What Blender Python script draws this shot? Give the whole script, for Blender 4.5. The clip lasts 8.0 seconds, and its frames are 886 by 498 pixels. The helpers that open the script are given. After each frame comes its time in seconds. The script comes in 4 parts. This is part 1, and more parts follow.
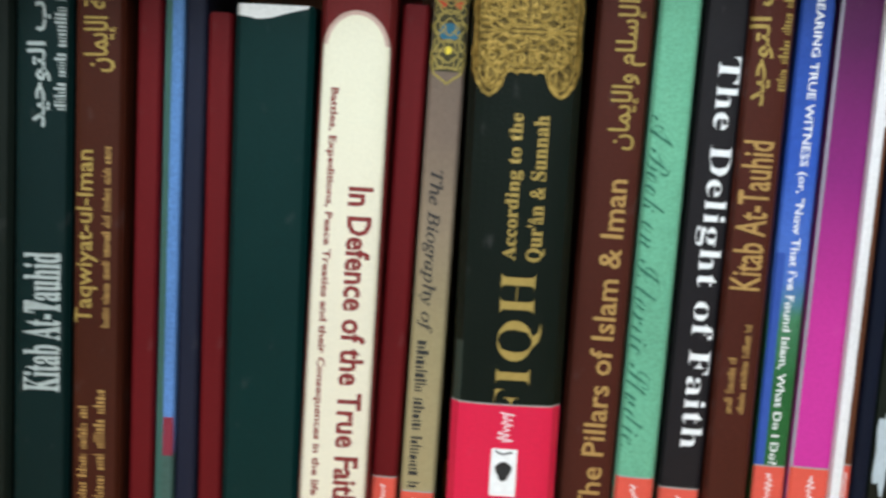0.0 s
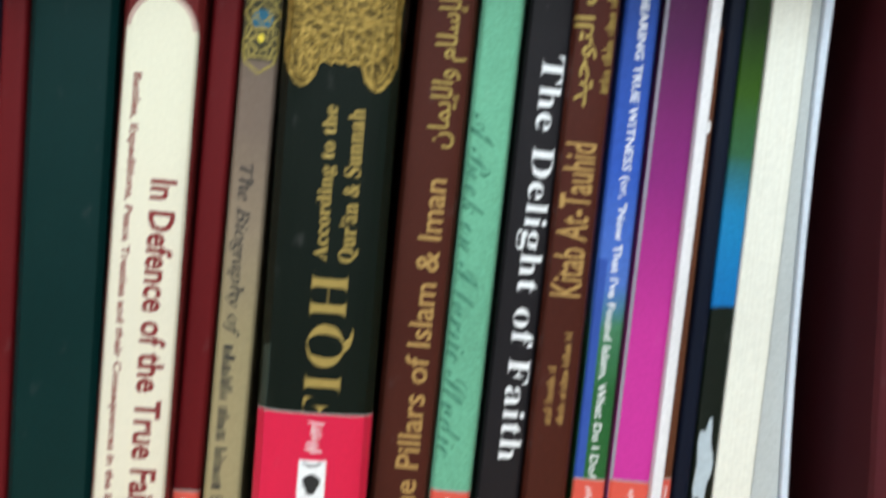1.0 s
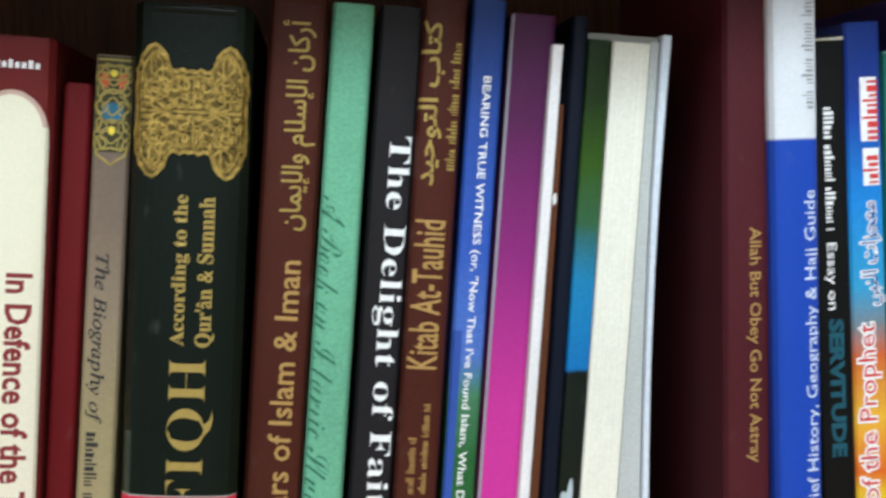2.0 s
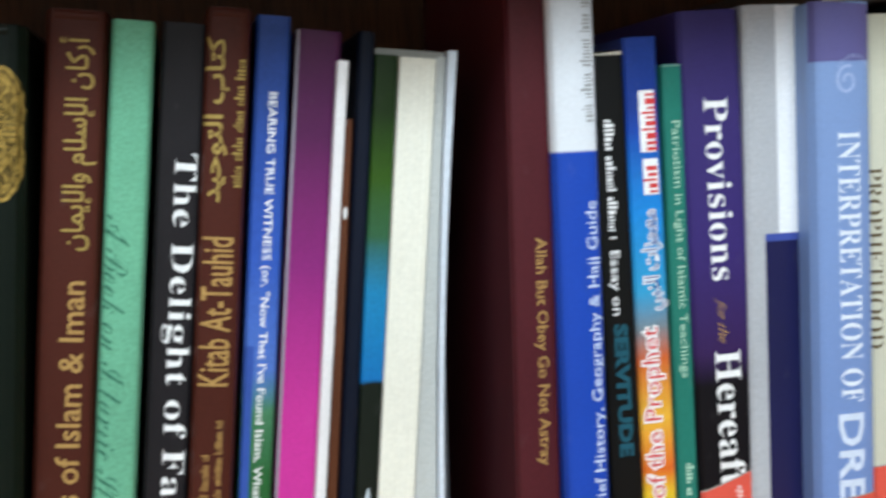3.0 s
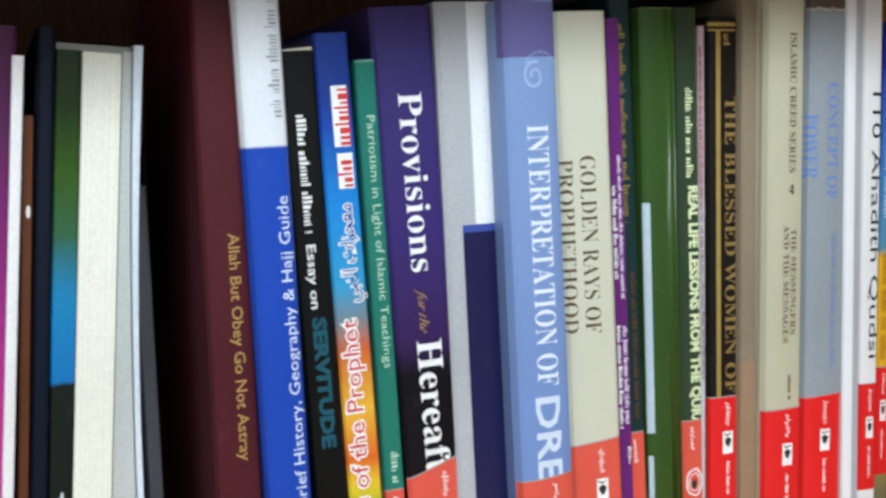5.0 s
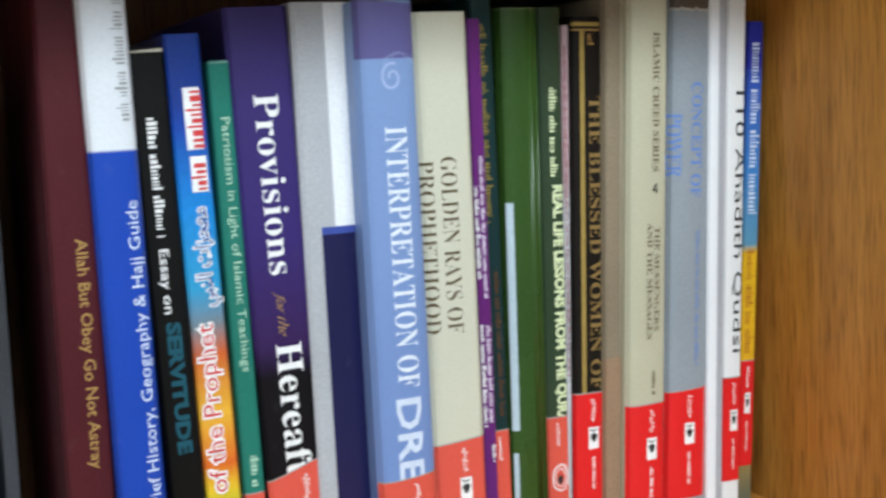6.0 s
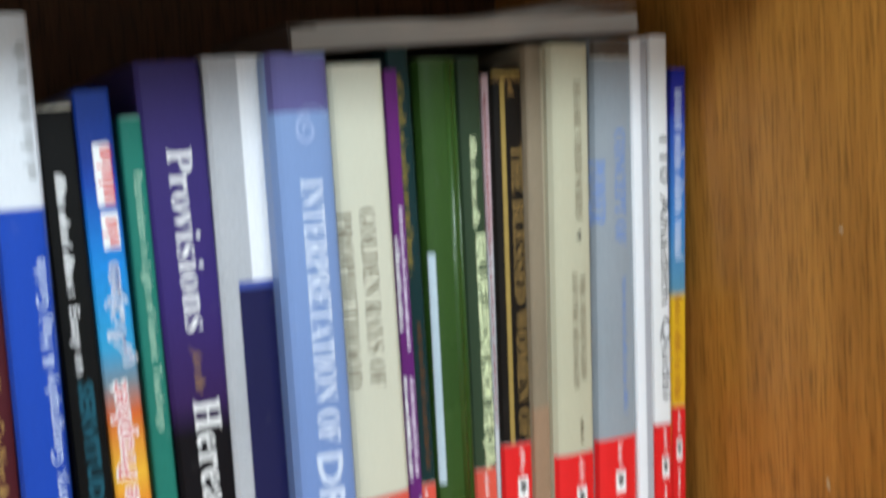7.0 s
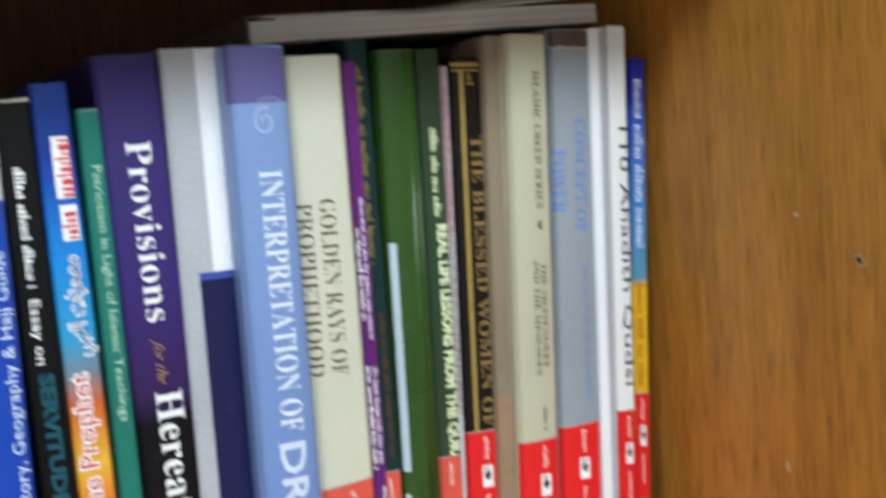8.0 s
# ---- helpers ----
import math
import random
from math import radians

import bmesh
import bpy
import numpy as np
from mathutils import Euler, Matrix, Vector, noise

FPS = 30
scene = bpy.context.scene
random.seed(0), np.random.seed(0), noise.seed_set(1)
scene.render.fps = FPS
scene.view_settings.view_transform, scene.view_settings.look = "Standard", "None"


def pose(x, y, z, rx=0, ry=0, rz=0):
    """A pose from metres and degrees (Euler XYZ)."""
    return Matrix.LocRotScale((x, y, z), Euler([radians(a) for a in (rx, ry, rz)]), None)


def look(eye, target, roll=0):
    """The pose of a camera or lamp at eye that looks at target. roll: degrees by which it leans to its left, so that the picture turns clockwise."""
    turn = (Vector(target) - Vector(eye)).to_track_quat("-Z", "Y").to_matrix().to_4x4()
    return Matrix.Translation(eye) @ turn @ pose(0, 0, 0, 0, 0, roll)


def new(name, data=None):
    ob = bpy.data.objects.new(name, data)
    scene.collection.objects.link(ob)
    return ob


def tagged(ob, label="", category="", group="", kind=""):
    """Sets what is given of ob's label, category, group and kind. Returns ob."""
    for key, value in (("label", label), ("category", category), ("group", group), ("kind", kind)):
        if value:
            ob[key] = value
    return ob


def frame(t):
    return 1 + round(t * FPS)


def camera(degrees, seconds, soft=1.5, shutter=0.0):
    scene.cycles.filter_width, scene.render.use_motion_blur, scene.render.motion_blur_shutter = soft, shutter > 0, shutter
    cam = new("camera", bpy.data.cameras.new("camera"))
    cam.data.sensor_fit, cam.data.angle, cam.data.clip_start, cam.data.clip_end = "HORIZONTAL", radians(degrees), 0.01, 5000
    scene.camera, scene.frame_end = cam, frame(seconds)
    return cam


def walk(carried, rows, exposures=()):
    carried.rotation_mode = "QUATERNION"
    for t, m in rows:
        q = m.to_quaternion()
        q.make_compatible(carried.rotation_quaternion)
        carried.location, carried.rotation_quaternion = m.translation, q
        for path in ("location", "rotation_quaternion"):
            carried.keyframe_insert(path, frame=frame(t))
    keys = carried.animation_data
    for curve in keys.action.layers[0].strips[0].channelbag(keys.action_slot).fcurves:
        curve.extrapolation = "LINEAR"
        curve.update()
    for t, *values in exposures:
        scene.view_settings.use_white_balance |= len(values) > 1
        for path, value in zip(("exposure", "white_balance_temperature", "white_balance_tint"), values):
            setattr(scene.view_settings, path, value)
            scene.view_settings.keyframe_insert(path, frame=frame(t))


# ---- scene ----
MM = 0.001
SHELF = -0.085


def view(x, y, z, yaw, pitch, roll):
    """A camera pose from its place, heading (to the left of +y), pitch and lean."""
    a, b = radians(yaw), radians(pitch)
    way = Vector((-math.sin(a) * math.cos(b), math.cos(a) * math.cos(b), math.sin(b)))
    eye = Vector((x, y, z))
    return look(eye, eye + way, roll)


# ---- camera ----
cam = camera(41.0, 8.0, soft=2.8, shutter=0.5)
PATH = [
    (0, 0.0177, -0.4349, 0.1090, 2.62, -6.78, -1.84),
    (0.5, 0.0313, -0.4294, 0.0986, 0.08, -5.98, -0.35),
    (0.9, 0.0381, -0.4182, 0.0966, -2.68, -6.41, -0.14),
    (1, 0.0398, -0.4154, 0.0961, -3.41, -5.45, -0.09),
    (1.1, 0.0437, -0.4160, 0.1041, -3.73, -4.93, -0.46),
    (1.2, 0.0476, -0.4166, 0.1120, -4.19, -5.20, -0.83),
    (2.3, 0.0776, -0.4333, 0.1146, -7.28, -3.82, -2.19),
    (2.5, 0.0825, -0.4352, 0.1165, -8.52, -4.65, -2.16),
    (3, 0.1000, -0.4365, 0.1229, -12.46, -5.02, -2.75),
    (3.5, 0.1055, -0.4396, 0.1250, -16.04, -5.01, -1.97),
    (4, 0.1206, -0.4441, 0.1270, -18.68, -5.69, -1.79),
    (4.2, 0.1269, -0.4465, 0.1245, -19.58, -5.52, -2.23),
    (5.3, 0.1539, -0.4558, 0.1219, -21.22, -6.22, -3.33),
    (5.5, 0.1571, -0.4572, 0.1274, -22.21, -6.53, -3.10),
    (6, 0.1753, -0.4623, 0.1312, -24.26, -7.26, -2.97),
    (6.5, 0.1925, -0.4666, 0.1275, -25.22, -6.95, -3.10),
    (6.8, 0.1933, -0.4654, 0.1329, -26.14, -6.78, -3.31),
    (6.9, 0.1956, -0.4669, 0.1314, -25.91, -6.47, -3.43),
    (7, 0.1957, -0.4681, 0.1331, -25.88, -5.27, -3.77),
    (7.1, 0.1959, -0.4701, 0.1360, -25.84, -3.16, -4.38),
    (7.3, 0.1959, -0.4729, 0.1334, -24.09, -2.93, -4.42),
    (7.5, 0.1957, -0.4745, 0.1343, -23.39, -3.10, -4.20),
    (8, 0.2018, -0.4766, 0.1278, -26.72, -5.28, -4.40),
]
walk(cam, [(t, view(*p)) for t, *p in PATH])

# ---- world and lights ----
world = bpy.data.worlds.new("world")
scene.world = world
world.use_nodes = True
world.node_tree.nodes["Background"].inputs["Color"].default_value = (0.75, 0.85, 1.0, 1)
world.node_tree.nodes["Background"].inputs["Strength"].default_value = 0.2
scene.view_settings.exposure = 0.07
LAMPS = [(-1.10, -1.30, 22.0), (0.40, -1.36, 45.0), (-1.10, -2.9, 10.0), (0.40, -2.9, 16.0)]
CEILING = 1.35
for lx, ly, watts in LAMPS:
    lamp = bpy.data.lights.new("tube_light", "AREA")
    lamp.shape, lamp.size, lamp.size_y, lamp.energy = "RECTANGLE", 1.15, 0.28, watts
    lamp.color = (0.86, 0.995, 1.075)
    ob = new("tube_light", lamp)
    ob.matrix_world = pose(lx, ly, CEILING - 0.075)


# ---- material helpers ----
def shader(name, rough=0.5, metal=0.0, coat=0.0):
    m = bpy.data.materials.new(name)
    m.use_nodes = True
    nt = m.node_tree
    b = nt.nodes["Principled BSDF"]
    b.inputs["Roughness"].default_value = rough
    b.inputs["Metallic"].default_value = metal
    b.inputs["Coat Weight"].default_value = coat
    b.inputs["Coat Roughness"].default_value = 0.25
    b.inputs["Specular IOR Level"].default_value = 0.17
    return m, nt, b


def noise_node(nt, scale, detail=4.0, stretch=(1, 1, 1)):
    co = nt.nodes.new("ShaderNodeTexCoord")
    mp = nt.nodes.new("ShaderNodeMapping")
    mp.inputs["Scale"].default_value = stretch
    n = nt.nodes.new("ShaderNodeTexNoise")
    n.inputs["Scale"].default_value = scale
    n.inputs["Detail"].default_value = detail
    nt.links.new(co.outputs["Object"], mp.inputs["Vector"])
    nt.links.new(mp.outputs["Vector"], n.inputs["Vector"])
    return n


def worn(nt, b, colour, amount, scuff, bump, rough):
    """Links a base colour through broad stains and fine grain, with matching gloss and relief."""
    broad, fine = noise_node(nt, 28.0, 3.0, (1, 1, 0.45)), noise_node(nt, 900.0, 2.0)
    mix = nt.nodes.new("ShaderNodeMath")
    mix.operation = "ADD"
    nt.links.new(broad.outputs["Fac"], mix.inputs[0])
    nt.links.new(fine.outputs["Fac"], mix.inputs[1])
    ramp = nt.nodes.new("ShaderNodeMapRange")
    ramp.inputs["From Min"].default_value, ramp.inputs["From Max"].default_value = 0.7, 1.3
    ramp.inputs["To Min"].default_value, ramp.inputs["To Max"].default_value = 1 - amount, 1 + amount
    nt.links.new(mix.outputs[0], ramp.inputs["Value"])
    mul = nt.nodes.new("ShaderNodeVectorMath")
    mul.operation = "SCALE"
    nt.links.new(colour, mul.inputs[0])
    nt.links.new(ramp.outputs[0], mul.inputs["Scale"])
    # pale rubbed specks
    spot = noise_node(nt, 160.0, 5.0, (1, 1, 0.5))
    cut = nt.nodes.new("ShaderNodeMapRange")
    cut.inputs["From Min"].default_value, cut.inputs["From Max"].default_value = 0.66, 0.8
    cut.inputs["To Max"].default_value = scuff
    nt.links.new(spot.outputs["Fac"], cut.inputs["Value"])
    pale = nt.nodes.new("ShaderNodeMix")
    pale.data_type = "RGBA"
    nt.links.new(cut.outputs[0], pale.inputs["Factor"])
    nt.links.new(mul.outputs[0], pale.inputs["A"])
    pale.inputs["B"].default_value = (0.55, 0.52, 0.5, 1)
    nt.links.new(pale.outputs["Result"], b.inputs["Base Color"])
    rr = nt.nodes.new("ShaderNodeMapRange")
    rr.inputs["To Min"].default_value, rr.inputs["To Max"].default_value = rough - 0.1, rough + 0.12
    nt.links.new(broad.outputs["Fac"], rr.inputs["Value"])
    nt.links.new(rr.outputs[0], b.inputs["Roughness"])
    bp = nt.nodes.new("ShaderNodeBump")
    bp.inputs["Strength"].default_value = bump
    bp.inputs["Distance"].default_value = 0.0006
    nt.links.new(mix.outputs[0], bp.inputs["Height"])
    nt.links.new(bp.outputs["Normal"], b.inputs["Normal"])


def paint(name, colour, rough=0.45, coat=0.0, amount=0.12, scuff=0.04, bump=0.12, metal=0.0):
    """A printed or cloth cover of one colour."""
    m, nt, b = shader(name, rough, metal, coat)
    rgb = nt.nodes.new("ShaderNodeRGB")
    rgb.outputs[0].default_value = (*colour, 1)
    worn(nt, b, rgb.outputs[0], amount, scuff, bump, rough)
    return m


def blend(name, stops, rough=0.4, coat=0.15, amount=0.12, cloudy=0.0):
    """A printed cover whose colour runs along its height. stops: (millimetres up, colour)."""
    m, nt, b = shader(name, rough, 0.0, coat)
    co = nt.nodes.new("ShaderNodeTexCoord")
    sep = nt.nodes.new("ShaderNodeSeparateXYZ")
    nt.links.new(co.outputs["Object"], sep.inputs[0])
    top, low = stops[-1][0], stops[0][0]
    mr = nt.nodes.new("ShaderNodeMapRange")
    mr.inputs["From Min"].default_value, mr.inputs["From Max"].default_value = low * MM, top * MM
    add = nt.nodes.new("ShaderNodeMath")
    add.operation = "MULTIPLY_ADD"
    n = noise_node(nt, 60.0, 3.0)
    nt.links.new(n.outputs["Fac"], add.inputs[0])
    add.inputs[1].default_value = cloudy
    nt.links.new(sep.outputs["Z"], add.inputs[2])
    nt.links.new(add.outputs[0], mr.inputs["Value"])
    cr = nt.nodes.new("ShaderNodeValToRGB")
    el = cr.color_ramp.elements
    el.remove(el[1])
    el[0].position, el[0].color = 0.0, (*stops[0][1], 1)
    for v, c in stops[1:]:
        el.new(min(1.0, (v - low) / (top - low))).color = (*c, 1)
    nt.links.new(mr.outputs[0], cr.inputs[0])
    worn(nt, b, cr.outputs["Color"], amount, 0.03, 0.1, rough)
    return m


def leaves_material(name, colour, line, axis_scale):
    """Stacked page edges: fine lines along the leaves."""
    m, nt, b = shader(name, 0.85)
    n = noise_node(nt, 1.0, 2.0, axis_scale)
    broad = noise_node(nt, 35.0, 3.0)
    mix = nt.nodes.new("ShaderNodeMix")
    mix.data_type = "RGBA"
    mix.inputs["A"].default_value, mix.inputs["B"].default_value = (*line, 1), (*colour, 1)
    mr = nt.nodes.new("ShaderNodeMapRange")
    mr.inputs["From Min"].default_value, mr.inputs["From Max"].default_value = 0.3, 0.6
    nt.links.new(n.outputs["Fac"], mr.inputs["Value"])
    nt.links.new(mr.outputs[0], mix.inputs["Factor"])
    worn(nt, b, mix.outputs["Result"], 0.08, 0.0, 0.25, 0.8)
    return m


def wood(name, dark, light, rough=0.38, coat=0.2):
    m, nt, b = shader(name, rough, 0.0, coat)
    grain = noise_node(nt, 1.0, 6.0, (260, 260, 9))
    pores = noise_node(nt, 1.0, 4.0, (700, 700, 40))
    broad = noise_node(nt, 1.0, 3.0, (22, 22, 3))
    mix = nt.nodes.new("ShaderNodeMix")
    mix.data_type = "RGBA"
    mix.inputs["A"].default_value, mix.inputs["B"].default_value = (*dark, 1), (*light, 1)
    s = nt.nodes.new("ShaderNodeMath")
    s.operation = "MULTIPLY_ADD"
    s.inputs[1].default_value = 0.55
    nt.links.new(grain.outputs["Fac"], s.inputs[0])
    s2 = nt.nodes.new("ShaderNodeMath")
    s2.operation = "MULTIPLY"
    s2.inputs[1].default_value = 0.6
    nt.links.new(broad.outputs["Fac"], s2.inputs[0])
    nt.links.new(s2.outputs[0], s.inputs[2])
    mr = nt.nodes.new("ShaderNodeMapRange")
    mr.inputs["From Min"].default_value, mr.inputs["From Max"].default_value = 0.4, 0.75
    nt.links.new(s.outputs[0], mr.inputs["Value"])
    nt.links.new(mr.outputs[0], mix.inputs["Factor"])
    dk = nt.nodes.new("ShaderNodeMapRange")
    dk.inputs["From Min"].default_value, dk.inputs["From Max"].default_value = 0.35, 0.5
    dk.inputs["To Min"].default_value, dk.inputs["To Max"].default_value = 0.58, 1.0
    nt.links.new(pores.outputs["Fac"], dk.inputs["Value"])
    mul = nt.nodes.new("ShaderNodeVectorMath")
    mul.operation = "SCALE"
    nt.links.new(mix.outputs["Result"], mul.inputs[0])
    nt.links.new(dk.outputs[0], mul.inputs["Scale"])
    nt.links.new(mul.outputs[0], b.inputs["Base Color"])
    bp = nt.nodes.new("ShaderNodeBump")
    bp.inputs["Strength"].default_value, bp.inputs["Distance"].default_value = 0.15, 0.0005
    nt.links.new(pores.outputs["Fac"], bp.inputs["Height"])
    nt.links.new(bp.outputs["Normal"], b.inputs["Normal"])
    return m


def ink(name, colour, rough=0.5, metal=0.0, low=0.78, high=1.15, relief=0.0):
    m, nt, b = shader(name, rough, metal)
    n = noise_node(nt, 420.0, 3.0)
    mr = nt.nodes.new("ShaderNodeMapRange")
    mr.inputs["From Min"].default_value, mr.inputs["From Max"].default_value = (0.0, 1.0) if not relief else (0.3, 0.7)
    mr.inputs["To Min"].default_value, mr.inputs["To Max"].default_value = low, high
    nt.links.new(n.outputs["Fac"], mr.inputs["Value"])
    mul = nt.nodes.new("ShaderNodeVectorMath")
    mul.operation = "SCALE"
    mul.inputs[0].default_value = colour
    nt.links.new(mr.outputs[0], mul.inputs["Scale"])
    nt.links.new(mul.outputs[0], b.inputs["Base Color"])
    if relief:
        bp = nt.nodes.new("ShaderNodeBump")
        bp.inputs["Strength"].default_value, bp.inputs["Distance"].default_value = relief, 0.0008
        nt.links.new(n.outputs["Fac"], bp.inputs["Height"])
        nt.links.new(bp.outputs["Normal"], b.inputs["Normal"])
    return m


# ---- materials ----
WOOD = wood("brown_wood", (0.37, 0.152, 0.025), (0.61, 0.28, 0.055))
# the case's own brown wood, darkened to paint in the deep shelf's shade
SHADED_WOOD = wood("shaded_wood", (0.062, 0.026, 0.0115), (0.11, 0.047, 0.020), 0.5, 0.05)
WALL = paint("wall_paint", (0.60, 0.59, 0.56), 0.8, 0, 0.04, 0.0, 0.1)
FLOOR = paint("floor_tile", (0.42, 0.38, 0.33), 0.4, 0.2, 0.1, 0.05, 0.05)
PAPER = leaves_material("page_edges", (0.74, 0.70, 0.60), (0.55, 0.50, 0.40), (2500, 2, 2))
CREAM_PAPER = leaves_material("cream_page_edges", (0.79, 0.78, 0.69), (0.72, 0.70, 0.60), (2500, 30, 2))
GREY_PAPER = leaves_material("grey_page_edges", (0.52, 0.49, 0.46), (0.36, 0.33, 0.30), (3, 3, 2200))
WHITE_INK = ink("white_ink", (0.85, 0.85, 0.85))
SILVER_INK = ink("silver_foil", (0.40, 0.45, 0.43), 0.45)
GOLD = ink("gold_foil", (0.42, 0.295, 0.085), 0.42, 0.25)
DULL_GOLD = ink("dull_gold_foil", (0.45, 0.27, 0.09), 0.5, 0.15)
DIM_GOLD = ink("dim_gold_foil", (0.29, 0.185, 0.065), 0.5, 0.15)
FADED_BLUE = ink("faded_blue_ink", (0.14, 0.245, 0.57))
MAROON_INK = ink("maroon_ink", (0.22, 0.03, 0.03))
BLACK_INK = ink("black_ink", (0.03, 0.03, 0.03))
BROWN_INK = ink("brown_ink", (0.12, 0.09, 0.05))
GREY_INK = ink("grey_ink", (0.33, 0.34, 0.35))
DARK_GREEN_INK = ink("dark_green_ink", (0.03, 0.14, 0.09))
NAVY_INK = ink("navy_ink", (0.03, 0.05, 0.25))
TEAL_INK = ink("teal_ink", (0.014, 0.085, 0.12))
RED_INK = ink("red_ink", (0.62, 0.05, 0.05))
PALE_BLUE_INK = ink("pale_blue_ink", (0.62, 0.70, 0.85))
PALE_WHITE_INK = ink("bluish_white_ink", (0.74, 0.80, 0.90))
PALE_GREEN_INK = ink("pale_green_ink", (0.70, 0.78, 0.48))
LILAC_INK = ink("lilac_ink", (0.78, 0.68, 0.82))
STICKER_RED = paint("red_label_paper", (0.70, 0.018, 0.02), 0.3, 0.3, 0.08, 0.04, 0.06)
STICKER_PINK = paint("crimson_label_paper", (0.66, 0.015, 0.06), 0.3, 0.3, 0.06, 0.04, 0.06)
STICKER_SALMON = paint("faded_red_label_paper", (0.68, 0.095, 0.065), 0.3, 0.3, 0.08, 0.04, 0.06)
TAPE_RIM = paint("clear_tape_rim", (0.34, 0.33, 0.31), 0.3, 0.3)
PALE_RIM = paint("rubbed_card", (0.50, 0.47, 0.40), 0.7, 0, 0.3)
TAPE = paint("pale_tape", (0.45, 0.55, 0.62), 0.3, 0.2)


# ---- mesh helpers ----
def part(name, bm, material, parent, label=""):
    me = bpy.data.meshes.new(name)
    bm.to_mesh(me)
    bm.free()
    me.materials.append(material)
    ob = new(name, me)
    ob.parent = parent
    if label:
        tagged(ob, label)
    return ob


def thing(name, m, label, category, group="", kind=""):
    ob = new(name)
    ob.empty_display_size = 0.01
    ob.matrix_world = m
    return tagged(ob, label, category, group, kind)


def block(bm, x0, x1, y0, y1, z0, z1, bevel=0.0):
    """A box in metres, with softened edges."""
    r = bmesh.ops.create_cube(bm, size=1.0)
    bmesh.ops.transform(bm, matrix=Matrix.LocRotScale(((x0 + x1) / 2, (y0 + y1) / 2, (z0 + z1) / 2), None, (x1 - x0, y1 - y0, z1 - z0)), verts=r["verts"])
    if bevel:
        edges = list({e for v in r["verts"] for e in v.link_edges})
        bmesh.ops.bevel(bm, geom=edges, offset=bevel, segments=2, affect="EDGES", profile=0.6)


def extrude_outline(bm, pts, z0, z1, steps=1):
    """A closed plan outline carried from z0 to z1."""
    rings = []
    for k in range(steps + 1):
        f = k / steps
        rings.append([bm.verts.new((x, y, z0 + (z1 - z0) * f)) for x, y in pts])
    n = len(pts)
    for a, b in zip(rings, rings[1:]):
        for i in range(n):
            f = bm.faces.new((a[i], a[(i + 1) % n], b[(i + 1) % n], b[i]))
            f.smooth = False
    bm.faces.new(rings[0][::-1])
    bm.faces.new(rings[-1])
    bmesh.ops.recalc_face_normals(bm, faces=bm.faces)


class Spine:
    """A book on the shelf: its Empty, its sizes in mm, and the shape of its spine."""

    def __init__(self, ob, w, h, bulge, low):
        self.ob, self.w, self.h, self.bulge, self.low = ob, w, h, bulge, low

        self.knots = []

    def front(self, u):
        """How far the spine stands out at u mm from its middle, as y in metres."""
        return float(np.interp(u, [k[0] for k in self.knots], [k[1] for k in self.knots])) * MM


def spine_curve(w, bulge, corner):
    """The plan of a spine in mm, from its left shoulder to its right."""
    out, hw = [], w / 2
    n = 14
    for i in range(n + 1):
        u = -hw + w * i / n
        f = min(1.0, abs(2 * u / w))
        y = -bulge * math.sqrt(max(0.0, 1 - f**2.6))
        # round the shoulders
        edge = hw - abs(u)
        if edge < corner:
            y += corner - math.sqrt(max(0.0, corner**2 - (corner - edge) ** 2))
        out.append((u, y))
    return out


def spine_outline(w, bulge, corner, thick, depth):
    """The plan of a cover: out along the left board, round the spine, back along the right, in metres."""
    out, hw = spine_curve(w, bulge, corner), w / 2
    inner = [(-hw + thick, thick + 0.2 + corner * 0.4), (hw - thick, thick + 0.2 + corner * 0.4)]
    pts = [(-hw, depth)] + out + [(hw, depth), (hw - thick, depth), inner[1], inner[0], (-hw + thick, depth)]
    return [(x * MM, y * MM) for x, y in pts]


def book(x, w, h, lean, y, material, label, hard=False, bulge=0.0, depth=145.0, paper=None, name="book"):
    """A standing book: x, width, height and depth in mm, lean to the right in degrees."""
    ob = thing(name, pose(x * MM, y * MM, SHELF, 0, lean, 0), label, "book", "books on the shelf")
    low = w / 2 * math.tan(radians(abs(lean)))
    thick, corner = (2.6, 1.6) if hard else (0.5, 0.7)
    thick = min(thick, w * 0.22)
    corner = min(corner, w * 0.3)
    bm = bmesh.new()
    extrude_outline(bm, spine_outline(w, bulge, corner, thick, depth), low * MM, h * MM, 1)
    top = [e for e in bm.edges if all(v.co.z > (h - 0.01) * MM for v in e.verts) or all(v.co.z < (low + 0.01) * MM for v in e.verts)]
    bmesh.ops.bevel(bm, geom=top, offset=(0.8 if hard else 0.15) * MM, segments=2 if hard else 1, affect="EDGES")
    part("cover", bm, material, ob)
    inset = 3.2 if hard else 0.4
    bm = bmesh.new()
    block(bm, (-w / 2 + thick + 0.1) * MM, (w / 2 - thick - 0.1) * MM, (thick + corner * 0.4 + 0.5) * MM, (depth - inset) * MM, (low + inset) * MM, (h - inset) * MM)
    part("page_block", bm, paper or PAPER, ob)
    s = Spine(ob, w, h, bulge, low)
    s.knots = spine_curve(w, bulge, corner)
    return s


